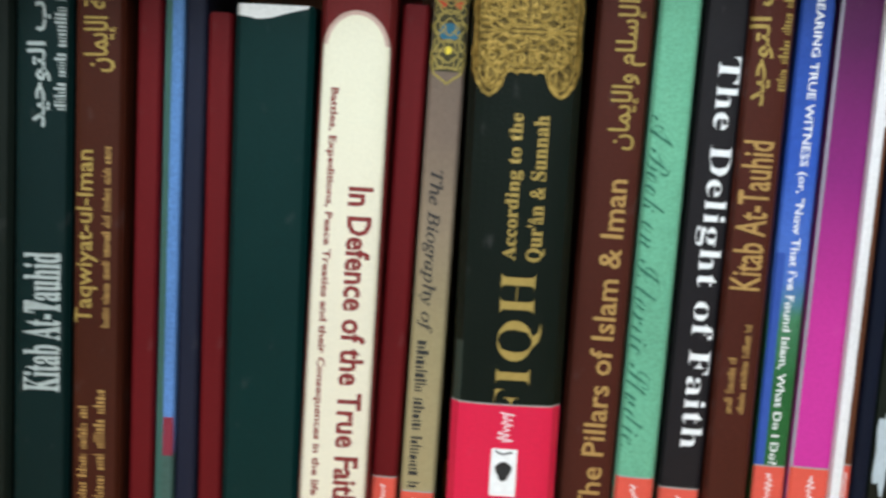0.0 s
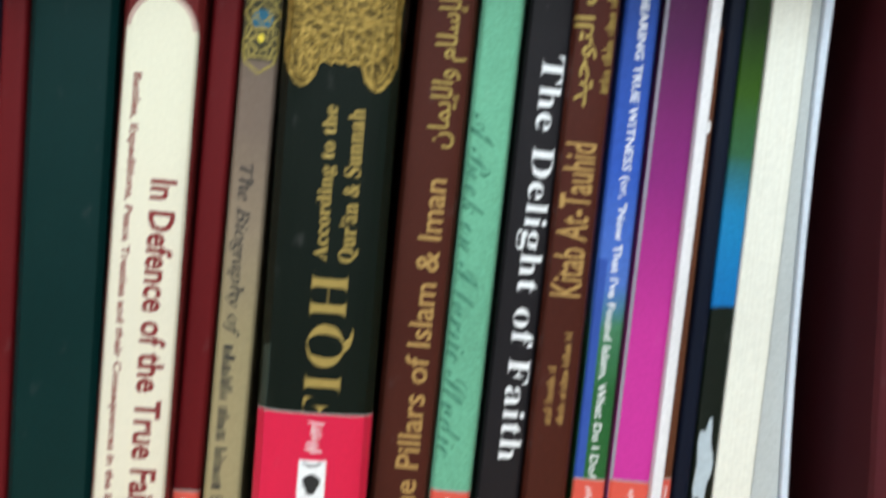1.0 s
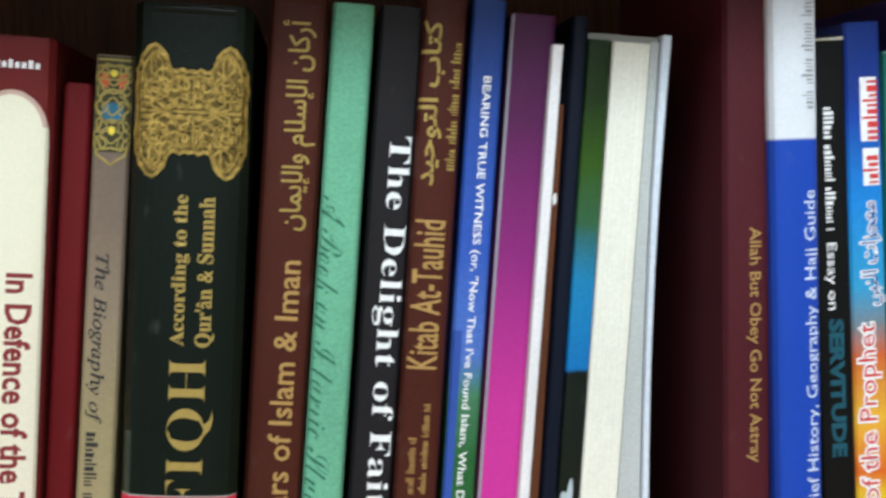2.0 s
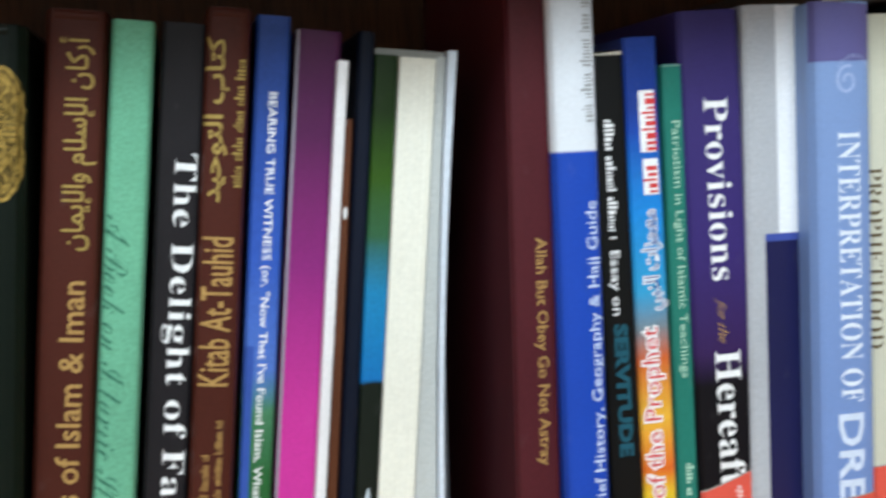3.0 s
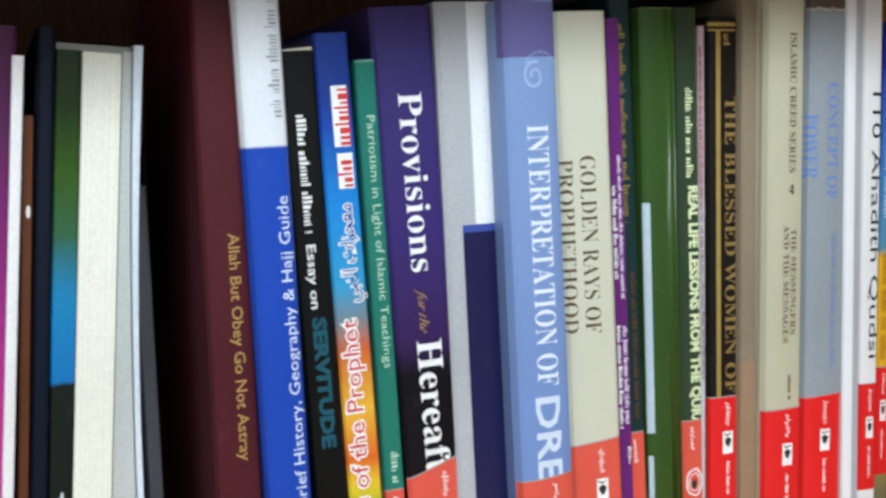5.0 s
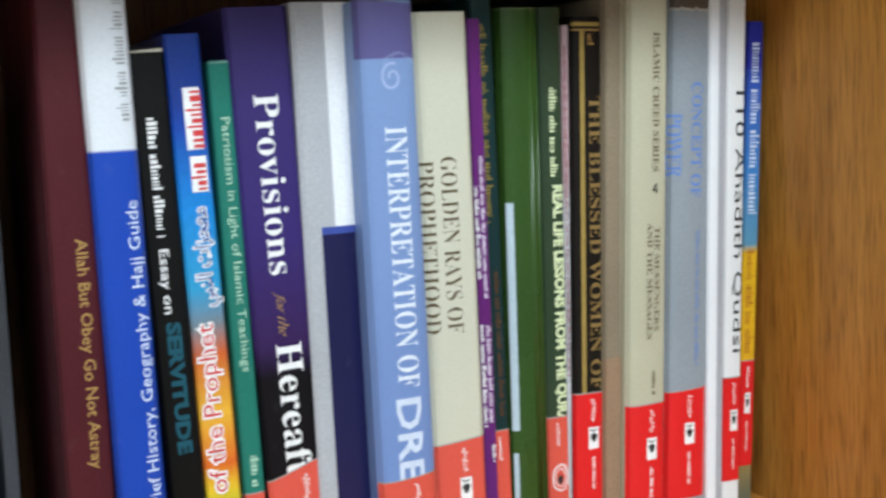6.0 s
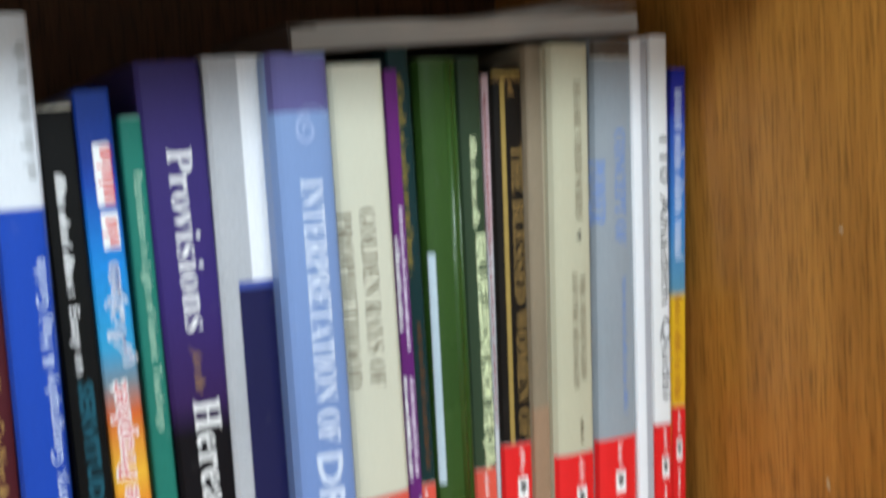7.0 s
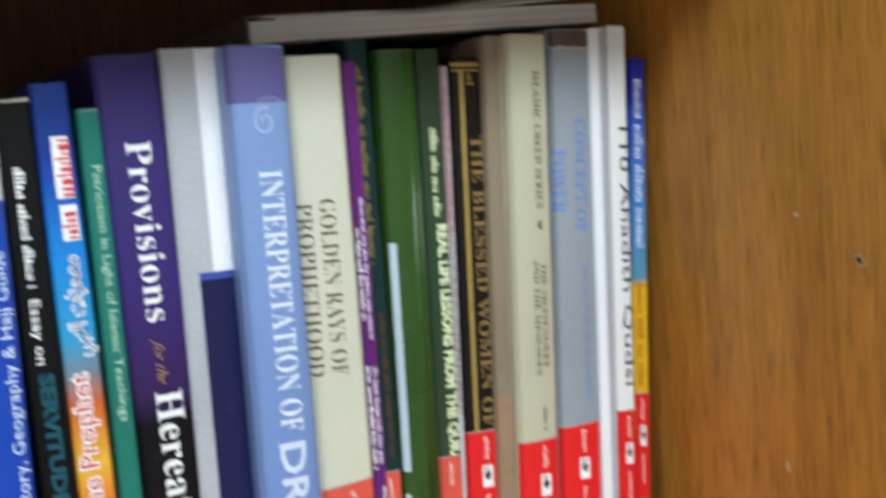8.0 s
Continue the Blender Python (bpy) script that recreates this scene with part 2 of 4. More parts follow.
def conform(me, s, lift):
    """Lays a flat mesh (x across, z up, in mm) onto a spine, cut where the spine bends."""
    bm = bmesh.new()
    bm.from_mesh(me)
    us = [v.co.x for v in bm.verts]
    for u, _ in s.knots[1:-1]:
        if min(us) < u < max(us):
            bmesh.ops.bisect_plane(bm, geom=bm.verts[:] + bm.edges[:] + bm.faces[:], plane_co=(u, 0, 0), plane_no=(1, 0, 0))
    bm.to_mesh(me)
    bm.free()
    for v in me.vertices:
        v.co = Vector((v.co.x * MM, s.front(v.co.x) - lift * MM, v.co.z * MM))


def strip(bm, pts, width):
    """A ribbon along points (x, z) in mm."""
    left, right = [], []
    for i, p in enumerate(pts):
        a, b = Vector(pts[max(i - 1, 0)]), Vector(pts[min(i + 1, len(pts) - 1)])
        d = (b - a).normalized() if (b - a).length > 1e-9 else Vector((1, 0))
        n = Vector((-d.y, d.x)) * width / 2
        left.append(bm.verts.new((p[0] + n.x, 0, p[1] + n.y)))
        right.append(bm.verts.new((p[0] - n.x, 0, p[1] - n.y)))
    for i in range(len(pts) - 1):
        bm.faces.new((left[i], left[i + 1], right[i + 1], right[i]))


def patch(bm, u0, u1, v0, v1, nu=8, nv=2, wave=0.0):
    """A flat sheet in mm, cut finely enough to bend round a spine. wave: slant of its upper edge."""
    g = [[bm.verts.new((u0 + (u1 - u0) * i / nu, 0, v0 + (v1 + wave * (i / nu - 0.5) - v0) * k / nv)) for i in range(nu + 1)] for k in range(nv + 1)]
    for k in range(nv):
        for i in range(nu):
            bm.faces.new((g[k][i], g[k][i + 1], g[k + 1][i + 1], g[k + 1][i]))


def flat(name, bm, s, material, lift=0.12, label=""):
    ob = part(name, bm, material, s.ob, label)
    conform(ob.data, s, lift)
    return ob


def lettering(s, text, u, v_start, v_end, height, material, bold=0.0, shear=0.0, lift=0.16, name="lettering", keep=False):
    """Writing along the spine: from v_start to v_end, height across, centred at u, all in mm."""
    cu = bpy.data.curves.new(name, "FONT")
    cu.body, cu.offset, cu.shear, cu.resolution_u = text, bold, shear, 2
    tmp = bpy.data.objects.new(name, cu)
    scene.collection.objects.link(tmp)
    bpy.context.view_layer.update()
    me = bpy.data.meshes.new_from_object(tmp.evaluated_get(bpy.context.evaluated_depsgraph_get()))
    bpy.data.objects.remove(tmp)
    bpy.data.curves.remove(cu)
    xs, ys = [v.co.x for v in me.vertices], [v.co.y for v in me.vertices]
    x0, x1, y0, y1 = min(xs), max(xs), min(ys), max(ys)
    side = 1 if v_end > v_start else -1
    if keep:
        height = min(height, s.w - 0.8)
        room = s.w / 2 - height / 2 - 0.4
        u = max(-room, min(room, u))
    for v in me.vertices:
        along = (v.co.x - x0) / (x1 - x0)
        across = (v.co.y - y0) / (y1 - y0) - 0.5
        v.co = Vector((u - side * across * height, 0, v_start + along * (v_end - v_start)))
    me.materials.clear()
    me.materials.append(material)
    conform(me, s, lift)
    ob = new(name, me)
    ob.parent = s.ob
    return ob


def words(s, u, v_start, v_end, height, material, seed, lift=0.16, density=1.0):
    """Writing too small to read: a row of plain word bars of its size."""
    rnd = random.Random(seed)
    bm = bmesh.new()
    total, side, at = abs(v_end - v_start), (1 if v_end > v_start else -1), 0.0
    while at < total:
        for _ in range(rnd.randint(5, 12)):
            n = rnd.choice((0.14, 0.2, 0.26, 0.34)) * height * max(density, 0.6)
            if at + n > total:
                at = total
                break
            tall = rnd.choice((0.5, 0.56, 0.62, 0.66, 0.88))
            c = u - side * height * (0.5 * tall - 0.42)
            strip(bm, [(c, v_start + side * at), (c, v_start + side * (at + n))], height * tall)
            at += n + height * 0.13
        at += height * 0.4
    return flat("lettering", bm, s, material, lift)


def sticker(s, v_top, material, slant=0.0, box=True, u=0.0, scrawl=True, bottom=None, big=1.0):
    """The paper call-number label wrapped round the foot of a spine."""
    bm = bmesh.new()
    low = max(s.low + 1.0, v_top - 54.0) if bottom is None else bottom
    patch(bm, -s.w / 2 + 0.15, s.w / 2 - 0.15, low, v_top, 10, 3, slant)
    lab = flat("label_sticker", bm, s, material, 0.24)
    bm = bmesh.new()
    rim = [(-s.w / 2 + 0.2 + (s.w - 0.4) * i / 10, v_top + slant * (i / 10 - 0.5)) for i in range(11)]
    strip(bm, rim, 0.55)
    flat("tape_rim", bm, s, TAPE_RIM, 0.28).parent = lab
    rnd = random.Random(int(v_top * 10) + int(s.w * 7))
    bm = bmesh.new()
    wid = min(4.0, s.w * 0.28) * big
    if scrawl:
        v, line = v_top - 3.0, []
        while v > max(low, v_top - 14):
            line += [(u - wid * rnd.uniform(0.1, 0.45), v), (u + wid * rnd.uniform(0.0, 0.5), v - 0.8), (u - wid * rnd.uniform(0.0, 0.2), v - 1.3)]
            v -= 1.9
        strip(bm, line, 0.5)
        flat("label_mark", bm, s, WHITE_INK, 0.29).parent = lab
    else:
        bm.free()
    if box and v_top - 25 > low - 8:
        bm = bmesh.new()
        patch(bm, u - wid * 0.7, u + wid * 0.7, max(low + 0.5, v_top - 16.5 - 10.5 * big), v_top - 16.5, 4, 2)
        flat("label_mark", bm, s, WHITE_INK, 0.29).parent = lab
        bm = bmesh.new()
        pts = [(u + wid * 0.42 * math.cos(a) * (1 + 0.25 * math.sin(3 * a)), v_top - 16.5 - 5 * big + 2.2 * big * math.sin(a)) for a in [i * math.tau / 14 for i in range(14)]]
        bm.faces.new([bm.verts.new((p[0], 0, p[1])) for p in pts])
        strip(bm, [(u + wid * 0.45, v_top - 17.6), (u - wid * 0.1, v_top - 18.6), (u - wid * 0.5, v_top - 17.4)], 0.7)
        flat("label_mark", bm, s, BLACK_INK, 0.34).parent = lab
        top = v_top - 16.5 - 10.5 * big - 4.0
        if top - 3 > low:
            words(s, u, top, max(low + 0.5, top - 16.0), min(2.2, wid * 0.6), WHITE_INK, int(v_top * 3), 0.29).parent = lab
    return lab


def foil(s, u0, u1, v0, v1, material, lift=0.12, name="printed_panel", slant=0.0, label=""):
    bm = bmesh.new()
    patch(bm, u0, u1, v0, v1, 10, 2, slant)
    return flat(name, bm, s, material, lift, label)


def ridge(s, u, width, proud):
    """A rounded ridge running up a hardback's spine, in its own cloth."""
    bm = bmesh.new()
    n = 8
    rows = []
    for v in (s.low + 0.6, s.h - 1.0):
        rows.append([bm.verts.new(((u + width * (i / n - 0.5)) * MM, s.front(u + width * (i / n - 0.5)) - (0.02 + proud * math.sin(math.pi * i / n)) * MM, v * MM)) for i in range(n + 1)])
    for i in range(n):
        bm.faces.new((rows[0][i], rows[0][i + 1], rows[1][i + 1], rows[1][i])).smooth = True
    bm.faces.new(rows[0][::-1])
    bm.faces.new(rows[1])
    bmesh.ops.recalc_face_normals(bm, faces=bm.faces)
    return part("spine_ridge", bm, s.ob.children[0].data.materials[0], s.ob)


def head_cap(s):
    """The rolled cloth cap at the head of a hardback's spine."""
    bm = bmesh.new()
    rows = []
    for k in range(7):
        v = s.h - 3.6 + 3.0 * k / 6
        rows.append([bm.verts.new((u * MM, y * MM - (0.03 + 0.75 * math.sin(math.pi * k / 6)) * MM, v * MM)) for u, y in s.knots[2:-2]])
    for a, b in zip(rows, rows[1:]):
        for i in range(len(a) - 1):
            bm.faces.new((a[i], a[i + 1], b[i + 1], b[i])).smooth = True
    part("head_cap", bm, s.ob.children[0].data.materials[0], s.ob)


def worn_edge(s, tall, slant, material):
    """The rubbed pale rim at the head of a cover."""
    foil(s, -s.w / 2 + 0.3, s.w / 2 - 0.3, s.h - tall - 0.3, s.h - 0.25 - abs(slant) / 2, material, 0.13, "worn_edge", slant, "rubbed pale rim")


# ---- the room ----
def slab(name, x0, x1, y0, y1, z0, z1, material, bevel=0.0):
    bm = bmesh.new()
    block(bm, x0, x1, y0, y1, z0, z1, bevel)
    me = bpy.data.meshes.new(name)
    bm.to_mesh(me)
    bm.free()
    me.materials.append(material)
    return new(name, me)


FLOOR_Z = -1.35
tagged(slab("floor", -2.6, 3.0, -4.6, 0.45, FLOOR_Z - 0.1, FLOOR_Z, FLOOR), "tan tiled room floor", "floor", kind="structure")
tagged(slab("ceiling", -2.6, 3.0, -4.6, 0.45, CEILING, CEILING + 0.1, WALL), "off-white painted ceiling", "ceiling", kind="structure")
tagged(slab("wall_north", -2.6, 3.0, 0.35, 0.45, FLOOR_Z, CEILING, WALL), "off-white wall behind the bookcase", "wall", kind="structure")
tagged(slab("wall_south", -2.6, 3.0, -4.7, -4.6, FLOOR_Z, CEILING, WALL), "off-white painted wall", "wall", kind="structure")
tagged(slab("wall_west", -2.7, -2.6, -4.6, 0.45, FLOOR_Z, CEILING, WALL), "off-white painted wall", "wall", kind="structure")
tagged(slab("wall_east", 3.0, 3.1, -4.6, 0.45, FLOOR_Z, CEILING, WALL), "off-white painted wall", "wall", kind="structure")

m_tube, nt, b = shader("light_diffuser", 0.6)
b.inputs["Base Color"].default_value = (0.9, 0.9, 0.88, 1)
b.inputs["Emission Color"].default_value = (0.92, 0.98, 1.08, 1)
b.inputs["Emission Strength"].default_value = 2.0
for lx, ly, _ in LAMPS:
    lamp_ob = thing("ceiling_light", pose(lx, ly, CEILING), "white ceiling light with a long diffuser", "ceiling light", "ceiling lights")
    bm = bmesh.new()
    block(bm, -0.62, 0.62, -0.17, 0.17, -0.04, 0.0, 0.006)
    part("housing", bm, WALL, lamp_ob)
    bm = bmesh.new()
    block(bm, -0.58, 0.58, -0.145, 0.145, -0.06, -0.041, 0.004)
    part("diffuser", bm, m_tube, lamp_ob)

# ---- the bookcase ----
PANEL_X = 0.5700
LEFT_X = -0.330
BACK_Y = 0.205
FRONT_Y = -0.185
case = thing("bookcase", pose(0, 0, FLOOR_Z), "brown varnished wooden bookcase with deep shelves", "bookcase")


def board(name, x0, x1, y0, y1, z0, z1, material=WOOD, label=""):
    bm = bmesh.new()
    block(bm, x0, x1, y0, y1, z0 - FLOOR_Z, z1 - FLOOR_Z, 0.0012)
    return part(name, bm, material, case, label)


board("side_panel", PANEL_X, PANEL_X + 0.022, FRONT_Y, BACK_Y, FLOOR_Z, 0.75, WOOD, "brown wood-grain side panel with small chips")
board("side_panel", LEFT_X - 0.022, LEFT_X, FRONT_Y, BACK_Y, FLOOR_Z, 0.75)
board("back_panel", LEFT_X - 0.02, PANEL_X + 0.02, BACK_Y + 0.001, BACK_Y + 0.012, FLOOR_Z, 0.75, SHADED_WOOD)
for z in (SHELF, SHELF + 0.407, SHELF - 0.40, SHELF - 0.80, 0.75):
    board("shelf_board", LEFT_X + 0.0005, PANEL_X - 0.0005, FRONT_Y + 0.004, BACK_Y, z - 0.02, z)


def joined(text):
    """Arabic letters in their joined forms, laid out from left to right."""
    forms = {"\u0627": (0xFE8D, 0), "\u0623": (0xFE83, 0), "\u0625": (0xFE87, 0), "\u0628": (0xFE8F, 1), "\u0629": (0xFE93, 0), "\u062A": (0xFE95, 1), "\u062C": (0xFE9D, 1), "\u062D": (0xFEA1, 1), "\u062F": (0xFEA9, 0), "\u0631": (0xFEAD, 0), "\u0632": (0xFEAF, 0), "\u0633": (0xFEB1, 1), "\u0639": (0xFEC9, 1), "\u0642": (0xFED5, 1), "\u0643": (0xFED9, 1), "\u0644": (0xFEDD, 1), "\u0645": (0xFEE1, 1), "\u0646": (0xFEE5, 1), "\u0648": (0xFEED, 0), "\u064A": (0xFEF1, 1)}
    out = []
    for i, ch in enumerate(text):
        if ch not in forms:
            out.append(ch)
            continue
        base, joins = forms[ch]
        before = i > 0 and forms.get(text[i - 1], (0, 0))[1]
        after = joins and i + 1 < len(text) and text[i + 1] in forms
        out.append(chr(base + (3 if before and after else 2 if after else 1 if before else 0)))
    return "".join(out[::-1])


def shifted(text, upper, lower, swaps=()):
    """The same letters in another of the font's alphabets."""
    out = []
    for ch in text:
        if "A" <= ch <= "Z":
            out.append(chr(upper + ord(ch) - 65))
        elif "a" <= ch <= "z":
            out.append(dict(swaps).get(ch, chr(lower + ord(ch) - 97)))
        else:
            out.append(ch)
    return "".join(out)


def serif(text):
    return shifted(text, 0x1D400, 0x1D41A)


def italic(text):
    return shifted(text, 0x1D434, 0x1D44E, (("h", chr(0x210E)),))


def script(text):
    return shifted(text, 0x1D4D0, 0x1D4EA)


TAUHID = joined("\u0643\u062A\u0627\u0628 \u0627\u0644\u062A\u0648\u062D\u064A\u062F")
ARKAN = joined("\u0623\u0631\u0643\u0627\u0646 \u0627\u0644\u0625\u0633\u0644\u0627\u0645 \u0648\u0627\u0644\u0625\u064A\u0645\u0627\u0646")
TAQWIYAT = joined("\u062A\u0642\u0648\u064A\u0629 \u0627\u0644\u0625\u064A\u0645\u0627\u0646")
MIRACLES = joined("\u0645\u0639\u062C\u0632\u0627\u062A \u0627\u0644\u0646\u0628\u064A")

# ---- books, from the far end of the row to the side panel ----
C = {
    "edge": paint("near_black_green_cloth", (0.005, 0.009, 0.0065), 0.5),
    "kitab_g": paint("deep_green_leatherette", (0.0022, 0.0135, 0.013), 0.42),
    "taqwa": paint("russet_leatherette", (0.050, 0.012, 0.006), 0.42),
    "crimson": paint("crimson_cloth", (0.115, 0.006, 0.008), 0.45),
    "navy": paint("navy_cloth", (0.012, 0.014, 0.028), 0.5),
    "dgreen": paint("bottle_green_cloth", (0.0015, 0.021, 0.0195), 0.42),
    "brown": paint("chestnut_leatherette", (0.062, 0.0145, 0.009), 0.4),
    "mint": paint("mint_green_board", (0.14, 0.40, 0.255), 0.4, 0.1, 0.2),
    "black": paint("charcoal_board", (0.014, 0.012, 0.014), 0.4, 0.1),
    "fiqh": paint("blackish_green_leatherette", (0.0029, 0.0066, 0.004), 0.36, 0.1, 0.15, 0.05, 0.25),
}

s = book(-189.3, 24.1, 252.2, 4.95, 0.0, C["edge"], "near-black green hardback at the row's end", True, 1.5)

s = book(-164.8, 21.3, 251.0, 4.70, 0.0, C["kitab_g"], "deep green hardback with silver lettering", True, 2.2)
head_cap(s)
lettering(s, serif("Kitab At-Tauhid"), 0.9, 92.7, 145.8, 14.4, SILVER_INK, 0.012)
lettering(s, TAUHID, -0.9, 192.3, 251.0, 8.9, SILVER_INK, 0.02)
words(s, 6.9, 199.0, 247.2, 4.7, SILVER_INK, 3, density=0.4)

s = book(-143.1, 18.5, 250.1, 4.50, 0.0, C["taqwa"], "russet brown hardback with gold lettering", True, 2.0)
head_cap(s)
lettering(s, "Taqwiyat-ul-Iman", -3.7, 118.2, 183.2, 8.6, GOLD, 0.012)
words(s, 3.8, 116.9, 185.0, 3.4, DULL_GOLD, 5, density=0.6)
lettering(s, TAQWIYAT, 0.8, 212.0, 250.2, 12.6, GOLD, 0.015)
words(s, -4.5, 49.2, 86.5, 4.4, DULL_GOLD, 6, density=0.6)
words(s, 2.0, 47.8, 92.8, 4.8, DULL_GOLD, 7, density=0.6)

s = book(-127.2, 9.6, 245.0, 4.81, 5.0, C["crimson"], "plain crimson cloth hardback", True, 1.0)

M = blend("blue_green_cover", [(0, (0.05, 0.10, 0.085)), (65.6, (0.05, 0.10, 0.085)), (66.9, (0.12, 0.10, 0.22)), (81.4, (0.10, 0.22, 0.5)), (225, (0.09, 0.20, 0.42))], 0.4, 0.1, 0.25)
s = book(-117.4, 6.9, 243.4, 4.86, 2.0, M, "thin blue paperback with a red mark", False, 0.3)
foil(s, -s.w / 2 + 0.1, -s.w * 0.1, s.low, s.h - 0.5, paint("grey_green_edge", (0.045, 0.11, 0.09), 0.5), 0.1, "cover_edge")
foil(s, -s.w * 0.08, s.w / 2 - 0.2, 65.6, 80.7, paint("dull_red_print", (0.22, 0.03, 0.05), 0.45), 0.1)

s = book(-109.8, 8.3, 243.4, 4.77, 5.0, C["navy"], "navy cloth hardback with a plain spine", True, 1.0)
s = book(-99.9, 9.4, 232.4, 4.56, 5.0, C["crimson"], "shorter plain crimson cloth hardback", True, 1.0)

s = book(-79.6, 29.0, 234.2, 4.76, 0.0, C["dgreen"], "broad bottle-green hardback with a torn white tag", True, 1.6)
bm = bmesh.new()
w2 = s.w / 2
pts = [(-w2 + 0.6, s.h - 0.3), (w2 - 1.6, s.h - 0.3), (w2 - 2.2, s.h - 1.2), (4.0, s.h - 3.4), (-1.0, s.h - 5.0), (-6.0, s.h - 5.6), (-10.5, s.h - 4.8), (-w2 + 0.7, s.h - 4.4)]
bm.faces.new([bm.verts.new((a, 0, c)) for a, c in pts])
flat("torn_tag", bm, s, paint("white_tag_paper", (0.75, 0.75, 0.73), 0.6), 0.14, "torn white paper tag")

CREAM = blend("maroon_cream_cover", [(0, (0.74, 0.68, 0.53)), (150, (0.76, 0.70, 0.55)), (190, (0.76, 0.72, 0.56)), (260, (0.76, 0.72, 0.56))], 0.4, 0.15, 0.05)
s = book(-51.6, 26.8, 249.1, 5.50, -3.0, paint("maroon_board", (0.13, 0.014, 0.014), 0.4, 0.1), "maroon book with a cream rounded title panel", True, 3.2)
bm = bmesh.new()
arch_top, hw = 230.5, s.w / 2 - 0.6
base_v = arch_top - hw * 1.15
ring = [(-hw, s.low + 0.5), (hw * 0.96, s.low + 0.5)] + [(hw * 0.96 * math.cos(a), base_v + hw * 1.15 * math.sin(a)) for a in [math.pi * i / 20 for i in range(21)]]
bm.faces.new([bm.verts.new((a, 0, c)) for a, c in ring])
flat("title_panel", bm, s, CREAM, 0.1, "cream rounded title panel")
bm = bmesh.new()
strip(bm, [(hw * 0.90 * math.cos(a), base_v + hw * 1.10 * math.sin(a)) for a in [math.pi * (2 + i) / 34 for i in range(31)]], 1.6)
flat("title_panel_border", bm, s, paint("dusky_pink_print", (0.52, 0.36, 0.30), 0.45), 0.13)
lettering(s, "In Defence of the True Faith", 4.6, 167.6, 46.7, 9.1, MAROON_INK, 0.028)
lettering(s, "Battles, Expeditions, Peace Treaties and their Consequences in the life of", -7.2, 202.9, 44.4, 3.7, MAROON_INK, 0.03)
bm = bmesh.new()
for k in range(9):
    strip(bm, [(-9.5 + 2.2 * k, s.h - 11.0), (-9.5 + 2.2 * k, s.h - (8.2 if k in (0, 4, 7) else 9.0))], 1.5)
flat("lettering", bm, s, WHITE_INK, 0.16)

s = book(-33.3, 10.1, 233.1, 6.00, 3.0, C["crimson"], "crimson cloth hardback with a library label", True, 1.0)
sticker(s, 55.5, STICKER_SALMON, 0, False)

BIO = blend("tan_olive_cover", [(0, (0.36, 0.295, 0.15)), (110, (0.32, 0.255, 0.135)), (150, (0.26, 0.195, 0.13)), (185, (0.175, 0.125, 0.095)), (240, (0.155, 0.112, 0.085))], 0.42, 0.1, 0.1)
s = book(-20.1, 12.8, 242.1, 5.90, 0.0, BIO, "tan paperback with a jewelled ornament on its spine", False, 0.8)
lettering(s, italic("The Biography of"), -1.5, 172.4, 111.6, 6.2, BLACK_INK, 0.012)
words(s, -1.7, 108.5, 51.7, 5.0, BLACK_INK, 11, density=0.9)
sticker(s, 50.4, STICKER_SALMON, 0, False)
oz1, oz0, hw = s.h - 0.4, 204.2, s.w / 2 - 0.3
foil(s, -hw, hw, oz0 + 4, oz1, ink("dark_olive_print", (0.05, 0.045, 0.02)), 0.1)


def ring_pts(cx, cz, rx, rz, n=20, lobes=0, k=0.0):
    return [(cx + rx * math.cos(a) * (1 + k * math.cos(lobes * a)), cz + rz * math.sin(a) * (1 + k * math.cos(lobes * a))) for a in [math.tau * i / n for i in range(n + 1)]]


def spot(bm, cx, cz, rx, rz, n=14):
    bm.faces.new([bm.verts.new((x, 0, z)) for x, z in ring_pts(cx, cz, rx, rz, n)[:-1]])


bm = bmesh.new()
for k in range(4):
    strip(bm, [(-hw, oz1 - 1.2 - k * 2.3), (hw, oz1 - 1.2 - k * 2.3)], 0.7)
for cz, rr in ((oz0 + 10, 5.0), (oz0 + 20, 5.2), (oz0 + 30, 4.6)):
    strip(bm, ring_pts(0, cz, hw * 0.92, rr, 28, 6, 0.12), 0.8)
    strip(bm, ring_pts(0, cz, hw * 0.5, rr * 0.5, 20, 4, 0.2), 0.6)
for sx in (-1, 1):
    for k in range(5):
        strip(bm, ring_pts(sx * hw * 0.62, oz0 + 7 + 6.2 * k, hw * 0.3, 2.2, 16, 3, 0.2), 0.55)
    strip(bm, [(sx * hw, oz0 + 8), (sx * hw * 0.8, oz0 + 3), (sx * hw * 0.4, oz0 + 1.5), (0, oz0 - 0.5)], 0.9)
flat("spine_ornament", bm, s, ink("gilt_print", (0.33, 0.25, 0.07)), 0.17)
bm = bmesh.new()
spot(bm, 0, oz0 + 18, hw * 0.62, 3.4)
flat("spine_ornament", bm, s, ink("blue_print", (0.03, 0.13, 0.20)), 0.15)
bm = bmesh.new()
spot(bm, -hw * 0.5, oz0 + 29, hw * 0.3, 2.6)
spot(bm, hw * 0.5, oz0 + 29, hw * 0.3, 2.6)
flat("spine_ornament", bm, s, ink("scarlet_print", (0.55, 0.07, 0.03)), 0.15)
bm = bmesh.new()
spot(bm, 0, oz0 + 31.5, hw * 0.2, 1.2)
spot(bm, 0, oz0 + 11.5, hw * 0.18, 1.5)
flat("spine_ornament", bm, s, ink("yellow_print", (0.75, 0.58, 0.06)), 0.2)

